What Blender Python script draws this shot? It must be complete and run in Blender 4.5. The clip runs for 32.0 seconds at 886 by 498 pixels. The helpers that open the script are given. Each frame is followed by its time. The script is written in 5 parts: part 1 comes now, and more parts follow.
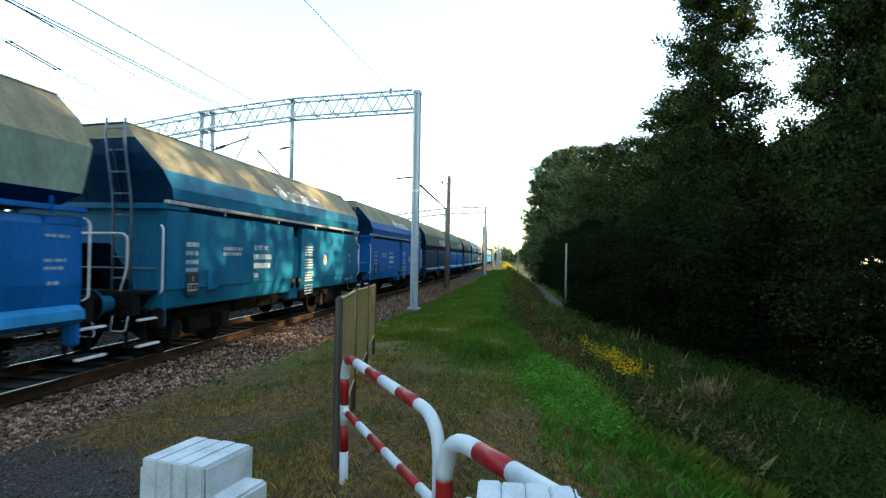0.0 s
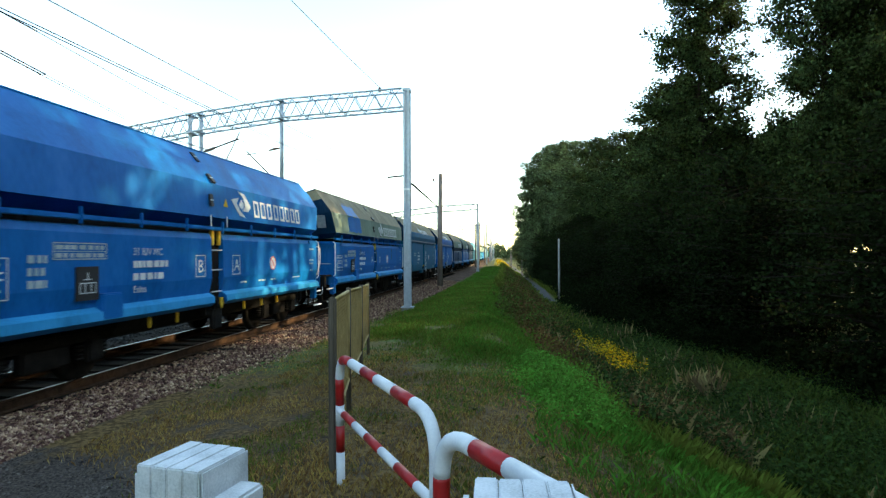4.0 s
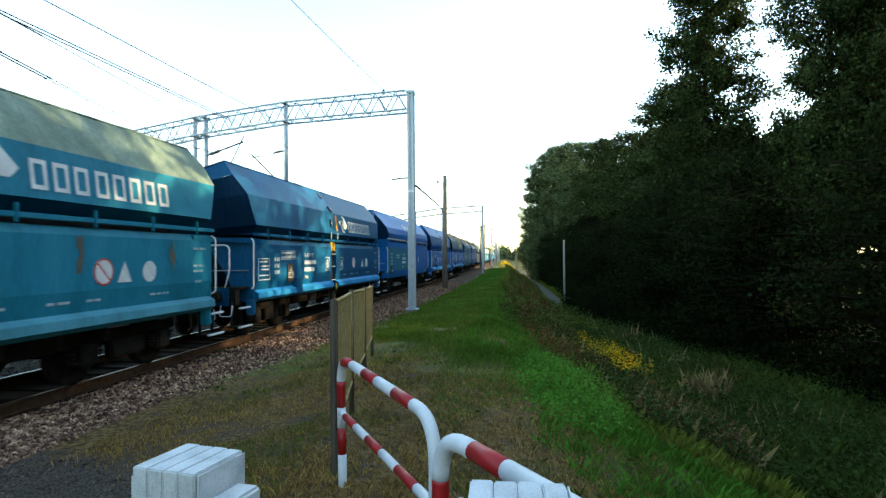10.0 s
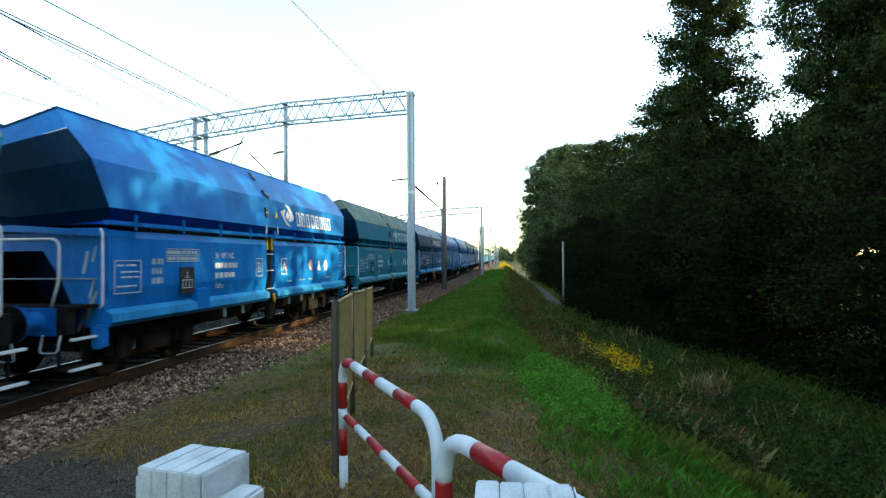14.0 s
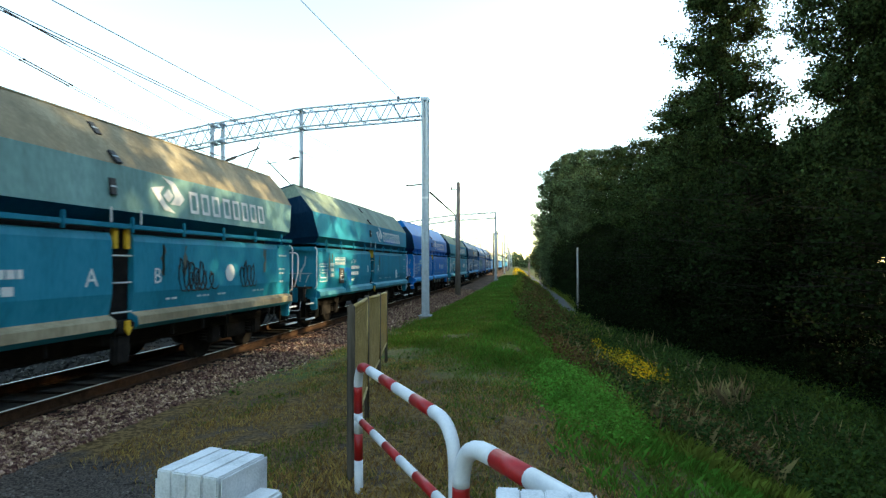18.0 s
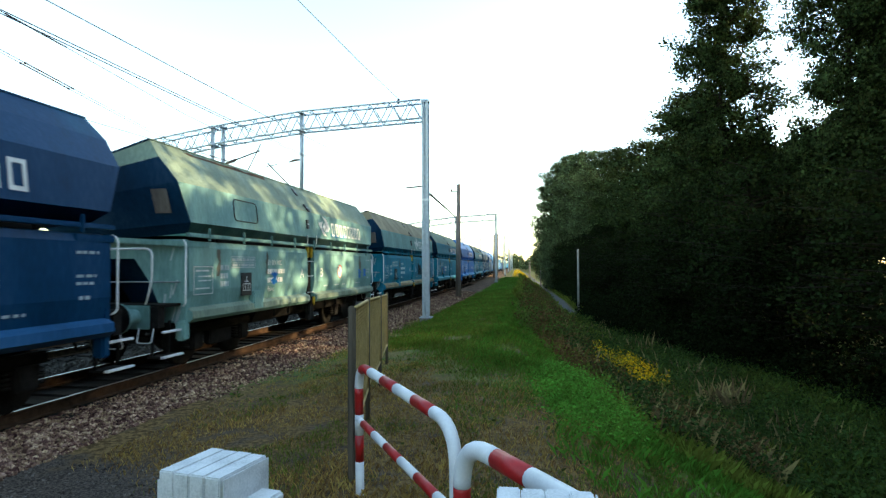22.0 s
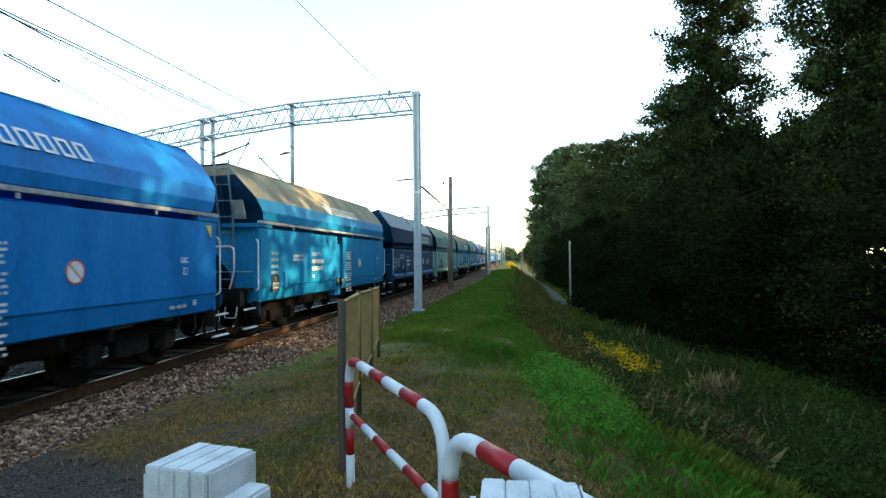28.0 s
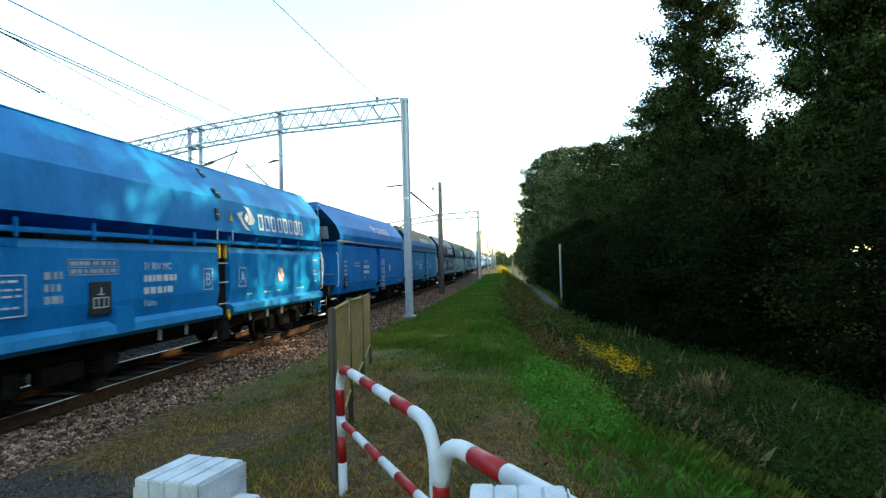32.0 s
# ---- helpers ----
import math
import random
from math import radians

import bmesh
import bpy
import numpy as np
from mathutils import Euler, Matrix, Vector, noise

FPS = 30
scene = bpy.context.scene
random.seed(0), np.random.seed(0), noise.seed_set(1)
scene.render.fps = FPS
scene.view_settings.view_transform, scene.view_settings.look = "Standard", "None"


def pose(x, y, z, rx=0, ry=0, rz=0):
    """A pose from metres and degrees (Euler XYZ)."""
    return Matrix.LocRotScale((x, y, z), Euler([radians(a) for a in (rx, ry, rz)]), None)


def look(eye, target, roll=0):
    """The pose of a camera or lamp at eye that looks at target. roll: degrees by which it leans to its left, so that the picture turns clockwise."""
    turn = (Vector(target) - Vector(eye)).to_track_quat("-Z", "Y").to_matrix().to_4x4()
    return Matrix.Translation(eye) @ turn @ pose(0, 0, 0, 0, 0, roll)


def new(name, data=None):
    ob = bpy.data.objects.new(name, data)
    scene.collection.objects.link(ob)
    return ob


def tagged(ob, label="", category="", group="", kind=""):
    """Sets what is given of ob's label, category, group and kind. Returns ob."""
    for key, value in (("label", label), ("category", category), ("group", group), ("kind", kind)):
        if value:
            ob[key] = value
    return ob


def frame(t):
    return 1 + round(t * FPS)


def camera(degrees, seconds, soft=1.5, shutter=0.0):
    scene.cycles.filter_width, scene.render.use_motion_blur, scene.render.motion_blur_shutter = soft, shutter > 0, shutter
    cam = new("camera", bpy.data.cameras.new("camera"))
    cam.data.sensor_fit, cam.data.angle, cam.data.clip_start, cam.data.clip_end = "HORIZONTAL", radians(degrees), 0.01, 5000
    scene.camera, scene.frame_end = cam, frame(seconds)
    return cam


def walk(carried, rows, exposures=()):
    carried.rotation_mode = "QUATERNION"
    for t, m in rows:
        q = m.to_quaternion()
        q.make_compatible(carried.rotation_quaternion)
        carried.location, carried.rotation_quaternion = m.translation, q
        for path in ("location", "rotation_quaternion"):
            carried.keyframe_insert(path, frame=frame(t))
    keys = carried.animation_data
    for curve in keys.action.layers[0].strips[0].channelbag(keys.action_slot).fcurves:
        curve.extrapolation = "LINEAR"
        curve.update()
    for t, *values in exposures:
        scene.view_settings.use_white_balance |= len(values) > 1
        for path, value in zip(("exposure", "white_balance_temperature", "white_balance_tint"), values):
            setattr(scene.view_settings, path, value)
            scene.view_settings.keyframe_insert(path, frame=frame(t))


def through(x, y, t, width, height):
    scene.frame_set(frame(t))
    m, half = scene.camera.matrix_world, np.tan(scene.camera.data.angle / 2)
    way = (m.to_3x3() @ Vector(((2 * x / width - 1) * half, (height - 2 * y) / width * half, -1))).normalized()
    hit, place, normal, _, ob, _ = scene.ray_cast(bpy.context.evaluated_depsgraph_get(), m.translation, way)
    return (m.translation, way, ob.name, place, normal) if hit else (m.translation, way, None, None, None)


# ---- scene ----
# ---- camera ----
cam = camera(75.3, 32.0, soft=1.35, shutter=0.3)
PATH = [
    (0.0, -0.020, -0.015, 1.901, 0.80, -1.00, 7.74),
    (0.5, -0.021, -0.013, 1.901, 0.86, -0.87, 7.58),
    (1.0, -0.024, -0.001, 1.897, 0.80, -0.95, 7.74),
    (1.5, -0.017, -0.019, 1.905, 0.44, -0.72, 7.49),
    (2.0, -0.020, -0.011, 1.900, 0.71, -1.02, 7.55),
    (2.5, -0.014, -0.026, 1.902, 1.05, -0.64, 7.03),
    (4.5, -0.019, -0.004, 1.900, 0.51, 0.49, 7.24),
    (5.0, -0.020, 0.003, 1.895, 0.60, -0.12, 8.51),
    (5.5, -0.003, 0.029, 1.893, 0.13, 0.82, 8.83),
    (6.0, 0.008, 0.031, 1.889, 0.09, 0.38, 8.79),
    (6.5, 0.021, 0.027, 1.891, -0.16, 0.30, 7.61),
    (7.0, 0.019, 0.022, 1.897, 0.38, 0.07, 7.55),
    (7.5, 0.023, 0.018, 1.900, 0.38, 0.30, 7.22),
    (8.0, 0.020, 0.017, 1.896, 0.54, 0.56, 7.38),
    (8.5, 0.021, 0.010, 1.899, 0.49, 0.09, 7.31),
    (9.0, 0.020, 0.008, 1.898, 0.70, 0.45, 7.41),
    (9.5, 0.018, 0.017, 1.893, 0.70, 0.31, 7.38),
    (10.0, 0.015, 0.010, 1.896, 0.79, 0.48, 7.57),
    (10.5, 0.007, 0.012, 1.894, 1.19, 0.49, 7.86),
    (11.0, 0.003, 0.006, 1.897, 0.86, 0.54, 7.71),
    (11.5, 0.002, 0.003, 1.897, 1.13, 0.68, 7.86),
    (12.0, 0.001, 0.004, 1.897, 0.73, 0.86, 7.55),
    (12.5, 0.006, -0.012, 1.903, 1.03, 0.86, 7.86),
    (13.0, 0.000, 0.000, 1.900, 0.85, 0.70, 7.68),
    (13.5, 0.003, -0.018, 1.905, 1.01, 0.69, 7.42),
    (14.0, -0.007, 0.002, 1.896, 0.90, 0.37, 7.46),
    (14.5, -0.015, -0.006, 1.897, 0.95, 0.10, 7.89),
    (16.5, -0.016, -0.005, 1.896, 1.40, 0.65, 8.52),
    (17.0, -0.018, -0.011, 1.897, 1.62, 0.51, 8.76),
    (17.5, -0.022, 0.001, 1.893, 1.28, 0.43, 8.68),
    (18.0, -0.030, 0.008, 1.892, 1.46, 0.11, 8.80),
    (18.5, -0.029, 0.005, 1.892, 1.50, 0.24, 9.11),
    (19.0, -0.031, -0.005, 1.896, 1.53, 0.17, 8.98),
    (19.5, -0.030, 0.001, 1.890, 1.50, -0.57, 8.62),
    (20.0, -0.031, -0.001, 1.891, 1.51, -0.01, 8.71),
    (20.5, -0.030, -0.009, 1.893, 1.60, -0.11, 8.59),
    (21.0, -0.029, -0.007, 1.891, 1.54, 0.05, 8.73),
    (21.5, -0.028, 0.010, 1.890, 0.92, 0.60, 8.52),
    (22.0, -0.028, -0.003, 1.888, 1.66, 0.26, 8.85),
    (22.5, -0.016, -0.003, 1.888, 1.43, 0.27, 8.50),
    (23.0, -0.004, -0.008, 1.888, 1.55, -0.43, 7.20),
    (23.5, -0.003, -0.005, 1.888, 1.17, -0.54, 7.08),
    (24.0, -0.007, -0.002, 1.889, 1.21, -0.50, 7.24),
    (24.5, -0.005, -0.005, 1.888, 1.14, -0.53, 7.48),
    (25.0, -0.006, -0.003, 1.891, 1.12, -0.04, 7.72),
    (25.5, -0.005, -0.001, 1.887, 1.10, -0.31, 7.75),
    (27.5, -0.002, -0.003, 1.890, 1.30, 0.46, 8.03),
    (28.0, -0.003, 0.005, 1.889, 0.91, 0.56, 8.11),
    (28.5, -0.003, -0.004, 1.891, 1.20, 0.63, 7.87),
    (29.0, -0.006, -0.013, 1.894, 1.25, 0.56, 7.82),
    (29.5, -0.006, -0.010, 1.892, 1.41, 0.57, 7.58),
    (30.0, -0.000, -0.007, 1.892, 1.48, 0.61, 7.49),
    (30.5, 0.001, -0.013, 1.894, 1.03, 0.74, 7.28),
    (31.0, 0.008, -0.010, 1.893, 0.99, 1.14, 7.10),
    (31.5, 0.007, -0.000, 1.894, 1.08, 1.35, 7.37),
    (32.0, 0.017, -0.015, 1.898, 1.41, 1.53, 7.21),
]
walk(cam, [(t, pose(x, y, z, 90 + p, r, w)) for t, x, y, z, p, r, w in PATH])

# ---- light ----
SUN_AZ, SUN_EL = 68.0, 15.0   # degrees to the right of the track's direction, and above the horizon
world = bpy.data.worlds.new("world")
scene.world = world
world.use_nodes = True
wn = world.node_tree.nodes
sky = wn.new("ShaderNodeTexSky")
sky.sky_type = "NISHITA"
sky.sun_disc = False
sky.sun_elevation, sky.sun_rotation = radians(SUN_EL), radians(SUN_AZ)
sky.air_density, sky.dust_density, sky.ozone_density = 1.0, 0.4, 1.0
world.node_tree.links.new(sky.outputs[0], wn["Background"].inputs[0])
wn["Background"].inputs[1].default_value = 0.15
sun = new("sun", bpy.data.lights.new("sun", "SUN"))
sun.data.energy, sun.data.angle, sun.data.color = 2.5, radians(0.5), (1.0, 0.80, 0.52)
a, e = radians(SUN_AZ), radians(SUN_EL)
SUN_DIR = Vector((math.sin(a) * math.cos(e), math.cos(a) * math.cos(e), math.sin(e)))
sun.matrix_world = look((0, 0, 60), Vector((0, 0, 60)) - SUN_DIR)
scene.view_settings.exposure = 2.32
scene.view_settings.use_white_balance = True
scene.view_settings.white_balance_temperature, scene.view_settings.white_balance_tint = 7350, 2

# ---- materials ----
MATS = {}


def surface(name, tones, rough=0.6, metal=0.0, scale=6.0, fine=60.0, bump=0.15, stretch=(1, 1, 1), spread=0.0,
            coat=0.0, spec=0.5):
    """A material of two or three tones mixed by broad and fine noise, with bump; spread varies it from piece to piece."""
    if name in MATS:
        return MATS[name]
    m = bpy.data.materials.new(name)
    m.use_nodes = True
    n, l = m.node_tree.nodes, m.node_tree.links
    b = n["Principled BSDF"]
    b.inputs["Metallic"].default_value = metal
    b.inputs["Coat Weight"].default_value = coat
    b.inputs["Specular IOR Level"].default_value = min(spec, 0.06) if rough > 0.78 else spec
    co, mp = n.new("ShaderNodeTexCoord"), n.new("ShaderNodeMapping")
    mp.inputs["Scale"].default_value = stretch
    l.new(co.outputs["Object"], mp.inputs[0])
    big, small = n.new("ShaderNodeTexNoise"), n.new("ShaderNodeTexNoise")
    big.inputs["Scale"].default_value, big.inputs["Detail"].default_value = scale, 4
    small.inputs["Scale"].default_value, small.inputs["Detail"].default_value = fine, 3
    l.new(mp.outputs[0], big.inputs[0]), l.new(mp.outputs[0], small.inputs[0])
    mixed = n.new("ShaderNodeMath")
    mixed.operation = "MULTIPLY_ADD"
    mixed.inputs[1].default_value = 0.35
    l.new(small.outputs[0], mixed.inputs[0])
    part_big = n.new("ShaderNodeMath")
    part_big.operation = "MULTIPLY"
    part_big.inputs[1].default_value = 0.65
    l.new(big.outputs[0], part_big.inputs[0]), l.new(part_big.outputs[0], mixed.inputs[2])
    ramp = n.new("ShaderNodeValToRGB")
    ramp.color_ramp.elements[0].position, ramp.color_ramp.elements[1].position = 0.36, 0.64
    if len(tones) > 2:
        ramp.color_ramp.elements.new(0.5)
    for el, c in zip(ramp.color_ramp.elements, tones):
        el.color = (*c, 1)
    l.new(mixed.outputs[0], ramp.inputs[0])
    out = ramp.outputs[0]
    if spread:
        g, h = n.new("ShaderNodeNewGeometry"), n.new("ShaderNodeHueSaturation")
        r1 = n.new("ShaderNodeMapRange")
        r1.inputs["To Min"].default_value, r1.inputs["To Max"].default_value = 1 - spread, 1 + spread
        l.new(g.outputs["Random Per Island"], r1.inputs[0]), l.new(r1.outputs[0], h.inputs["Value"])
        r2 = n.new("ShaderNodeMapRange")
        r2.inputs["To Min"].default_value, r2.inputs["To Max"].default_value = 0.5 - spread * 0.06, 0.5 + spread * 0.03
        l.new(g.outputs["Random Per Island"], r2.inputs[0]), l.new(r2.outputs[0], h.inputs["Hue"])
        l.new(out, h.inputs["Color"])
        out = h.outputs[0]
    l.new(out, b.inputs["Base Color"])
    rr = n.new("ShaderNodeMapRange")
    rr.inputs["To Min"].default_value, rr.inputs["To Max"].default_value = rough - 0.1, min(1, rough + 0.12)
    l.new(big.outputs[0], rr.inputs[0]), l.new(rr.outputs[0], b.inputs["Roughness"])
    if bump:
        bp = n.new("ShaderNodeBump")
        bp.inputs["Strength"].default_value, bp.inputs["Distance"].default_value = bump, 0.01
        l.new(mixed.outputs[0], bp.inputs["Height"]), l.new(bp.outputs[0], b.inputs["Normal"])
    MATS[name] = m
    return m


def paint(name, c, worn=0.10, rough=0.46):
    """Weathered wagon paint: the colour with vertical run-down streaks, pale fading and dusty patches."""
    lo = tuple(v * 0.72 for v in c)
    hi = tuple(min(1, v * (1 + worn) + worn * 0.12 * k) for v, k in zip(c, (1.0, 1.0, 0.9)))
    return surface(name, (lo, c, hi), rough, 0.0, 1.1, 14.0, 0.05, (1.6, 1.6, 0.45), spec=0.11)


def leaf(name, c, spread=0.35, through=0.35, contrast=0.3, patch=0.5):
    """Foliage: leaves of varied tone that let some light through."""
    if name in MATS:
        return MATS[name]
    m = surface(name, (tuple(v * (1 - contrast) for v in c), c, tuple(v * (1 + contrast) for v in c)), 0.85, 0, patch, 5.0, 0, spread=spread, spec=0.02)
    n, l = m.node_tree.nodes, m.node_tree.links
    b = n["Principled BSDF"]
    src = b.inputs["Base Color"].links[0].from_socket
    tr, mix = n.new("ShaderNodeBsdfTranslucent"), n.new("ShaderNodeMixShader")
    l.new(src, tr.inputs[0])
    mix.inputs[0].default_value = through
    l.new(b.outputs[0], mix.inputs[1]), l.new(tr.outputs[0], mix.inputs[2])
    l.new(mix.outputs[0], n["Material Output"].inputs[0])
    return m


LADDER_BLUE = surface("worn_blue_steel", ((0.07, 0.12, 0.17), (0.17, 0.24, 0.30)), 0.6, 0.1, 8, 60, 0.1)
LADDER = surface("worn_pale_steel", ((0.20, 0.23, 0.25), (0.38, 0.42, 0.44)), 0.6, 0.1, 8, 60, 0.1)
GALV = surface("galvanised_steel", ((0.36, 0.42, 0.48), (0.50, 0.56, 0.62)), 0.5, 0.25, 8, 60, 0.05)
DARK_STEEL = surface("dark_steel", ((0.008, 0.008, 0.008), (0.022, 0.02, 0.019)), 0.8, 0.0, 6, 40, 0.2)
RUST_STEEL = surface("rusty_steel", ((0.06, 0.035, 0.022), (0.14, 0.08, 0.05)), 0.8, 0.3, 8, 70, 0.3)
RAIL_SIDE = surface("rail_rust", ((0.035, 0.02, 0.013), (0.08, 0.047, 0.03)), 0.85, 0.1, 8, 60, 0.2)
RAIL_TOP = surface("rail_polished", ((0.40, 0.40, 0.40), (0.55, 0.54, 0.53)), 0.34, 0.9, 8, 90, 0.02, (1, 0.05, 1))
WHITE = surface("white_paint", ((0.66, 0.68, 0.70), (0.80, 0.81, 0.82)), 0.45, 0, 9, 80, 0.05)
RED = surface("red_paint", ((0.34, 0.008, 0.010), (0.50, 0.015, 0.016)), 0.4, 0, 6, 60, 0.05)
BRASS_YELLOW = surface("yellow_paint", ((0.55, 0.33, 0.02), (0.75, 0.48, 0.04)), 0.5, 0, 9, 50, 0.05)
LETTER = surface("stencil_white", ((0.55, 0.58, 0.58), (0.74, 0.76, 0.75)), 0.6, 0, 5, 40, 0)
LETTER_DIM = surface("stencil_faded", ((0.28, 0.36, 0.40), (0.46, 0.54, 0.56)), 0.6, 0, 5, 40, 0)
BLACK = surface("black_paint", ((0.008, 0.008, 0.01), (0.02, 0.02, 0.022)), 0.6, 0, 5, 40, 0)
SIGN_RED = surface("sign_red", ((0.5, 0.03, 0.02), (0.6, 0.05, 0.03)), 0.5, 0, 5, 40, 0)
CONCRETE = surface("white_concrete", ((0.46, 0.48, 0.49), (0.62, 0.64, 0.65), (0.74, 0.75, 0.76)), 0.75, 0, 7, 110, 0.35)
GREY_CONCRETE = surface("grey_concrete", ((0.20, 0.19, 0.17), (0.33, 0.31, 0.28)), 0.85, 0, 5, 50, 0.3)
POLE_WOOD = surface("pole_concrete", ((0.12, 0.10, 0.09), (0.22, 0.19, 0.17)), 0.85, 0, 4, 30, 0.3, (3, 3, 0.4))
OLD_WOOD = surface("grey_wood", ((0.06, 0.05, 0.04), (0.14, 0.115, 0.09)), 0.85, 0, 6, 40, 0.4, (4, 4, 0.3))
MESH_RUST = surface("yellowed_mesh", ((0.28, 0.19, 0.06), (0.52, 0.37, 0.14)), 0.75, 0.1, 9, 50, 0.2)
WIRE = surface("copper_wire", ((0.05, 0.055, 0.06), (0.10, 0.10, 0.105)), 0.5, 0.5, 3, 20, 0)
INSULATOR = surface("brown_porcelain", ((0.03, 0.02, 0.018), (0.07, 0.04, 0.03)), 0.3, 0, 9, 40, 0)
STONE = surface("ballast_stone", ((0.06, 0.035, 0.024), (0.22, 0.132, 0.088), (0.50, 0.35, 0.25)), 0.9, 0, 9, 30, 0.3, spread=0.75)
COAL = surface("coal_load", ((0.012, 0.012, 0.013), (0.04, 0.038, 0.036)), 0.8, 0, 2.5, 20, 0.8)
# Sleeper concrete with the shade under the train put into its colour.
SLEEPER = surface("sleeper_concrete_shaded", ((0.012, 0.0105, 0.009), (0.026, 0.022, 0.019)), 0.9, 0, 4, 30, 0.3)
BARK = surface("bark", ((0.012, 0.01, 0.008), (0.03, 0.024, 0.018)), 0.9, 0, 3, 14, 0.6, (2, 2, 0.5))


def linked(name, mesh, parent=None, label=""):
    ob = new(name, mesh)
    if parent is not None:
        ob.parent = parent
    return tagged(ob, label)


def done(bm, name, *mats, smooth=False):
    """A mesh from a bmesh."""
    me = bpy.data.meshes.new(name)
    bmesh.ops.recalc_face_normals(bm, faces=bm.faces)
    bm.to_mesh(me)
    bm.free()
    for m in mats:
        me.materials.append(m)
    if smooth:
        me.shade_smooth()
    return me


def part(name, bm, material, parent=None, label="", smooth=False):
    return linked(name, done(bm, name, material, smooth=smooth), parent, label)


def bulk(name, verts, faces, *mats, smooth=False, index=None):
    """A mesh from arrays of points and faces."""
    me = bpy.data.meshes.new(name)
    me.from_pydata(np.asarray(verts, float).tolist() if not isinstance(verts, list) else verts, [], faces if isinstance(faces, list) else faces.tolist())
    for m in mats:
        me.materials.append(m)
    if index is not None:
        me.polygons.foreach_set("material_index", np.asarray(index, np.int32))
    if smooth:
        me.shade_smooth()
    return me


def box(bm, x0, x1, y0, y1, z0, z1, bevel=0.0, m=None):
    r = bmesh.ops.create_cube(bm, size=1.0)["verts"]
    for v in r:
        v.co = Vector((x0 + (v.co.x + 0.5) * (x1 - x0), y0 + (v.co.y + 0.5) * (y1 - y0), z0 + (v.co.z + 0.5) * (z1 - z0)))
    if bevel:
        edges = list({ed for v in r for ed in v.link_edges})
        r = list({v for f in bmesh.ops.bevel(bm, geom=edges, offset=bevel, segments=2, affect="EDGES")["faces"] for v in f.verts} | set(v for v in r if v.is_valid))
    if m is not None:
        bmesh.ops.transform(bm, matrix=m, verts=[v for v in r if v.is_valid])
    return bm


def boxed(*dims, bevel=0.0):
    return box(bmesh.new(), *dims, bevel=bevel)


def tube(bm, pts, r, sides=10, caps=True):
    """A round bar of radius r (or one radius a point) along points."""
    pts = [Vector(p) for p in pts]
    rs = [r] * len(pts) if isinstance(r, (int, float)) else r
    rings, side = [], None
    for i, p in enumerate(pts):
        d = (pts[min(i + 1, len(pts) - 1)] - pts[max(i - 1, 0)]).normalized()
        if side is None:
            side = d.cross(Vector((0.3, 0.2, 1)) if abs(d.z) < 0.9 else Vector((1, 0.2, 0))).normalized()
        else:
            side = (side - d * side.dot(d)).normalized()
        up = d.cross(side)
        rings.append([bm.verts.new(p + (side * math.cos(k) + up * math.sin(k)) * rs[i])
                      for k in (2 * math.pi * j / sides for j in range(sides))])
    for a_, b_ in zip(rings, rings[1:]):
        for j in range(sides):
            f = bm.faces.new((a_[j], a_[(j + 1) % sides], b_[(j + 1) % sides], b_[j]))
            f.smooth = True
    if caps:
        bm.faces.new(rings[0]), bm.faces.new(rings[-1])
    return bm


def rounded(pts, radius, steps=6):
    """The points of a bent bar: corners replaced by arcs."""
    pts = [Vector(p) for p in pts]
    out = [pts[0]]
    for a_, b_, c_ in zip(pts, pts[1:], pts[2:]):
        u, v = (a_ - b_), (c_ - b_)
        k = min(radius, u.length * 0.49, v.length * 0.49)
        p, q = b_ + u.normalized() * k, b_ + v.normalized() * k
        out += [p.lerp(b_, s).lerp(b_.lerp(q, s), s) for s in (i / steps for i in range(steps + 1))]
    return out + [pts[-1]]


def bend(y):
    """How far the line curves off to the left at y metres ahead."""
    if y < 30:
        return 0.0
    return -2.2e-4 * (y - 30) ** 2 if y < 90 else -0.792 - 0.0264 * (y - 90)


def edge(y):
    """Where the shelf beside the track breaks off into the slope."""
    return float(np.interp(y, (2, 6.5, 8, 11, 21, 50), (1.0, 1.0, 0.75, 0.3, -0.7, -0.8)))


def lie(x, y):
    """The ground's height."""
    xs = x - bend(y)
    e_ = edge(y)
    if xs > e_:
        xs = 1.0 + (xs - e_) / float(np.interp(y, (10, 50), (1.0, 0.62)))
    elif xs > -1.5:
        xs = -1.5 + (xs + 1.5) * 2.5 / (e_ + 1.5)
    pts = ((-400, -1.0), (-30, -0.7), (-16, -0.5), (-13.6, -0.24), (-5.9, -0.24), (-4.7, -0.26), (-3.4, -0.12), (-1.5, -0.01), (0.0, -0.03),
           (0.9, -0.2), (2.0, -0.72), (4.6, -2.05), (6.0, -2.3), (9, -2.35), (60, -2.0), (500, -1.0))
    z = float(np.interp(xs, [p[0] for p in pts], [p[1] for p in pts]))
    if -6 < xs < 1.2:
        z -= 0.16 * min(1, max(0, (y - 9) / 25))
    if xs > -4.5:
        z += 0.05 * noise.noise(Vector((x * 0.5, y * 0.5, 0))) * min(1, (xs + 4.5)) + 0.12 * noise.noise(Vector((x * 0.12, y * 0.12, 5))) * min(1, max(0, (xs - 1) / 3))
    return z

# ---- the ground ----
def ground_material():
    m = bpy.data.materials.new("grassy_ground")
    m.use_nodes = True
    n, l = m.node_tree.nodes, m.node_tree.links
    b = n["Principled BSDF"]
    b.inputs["Roughness"].default_value, b.inputs["Specular IOR Level"].default_value = 0.95, 0.1
    co = n.new("ShaderNodeTexCoord")

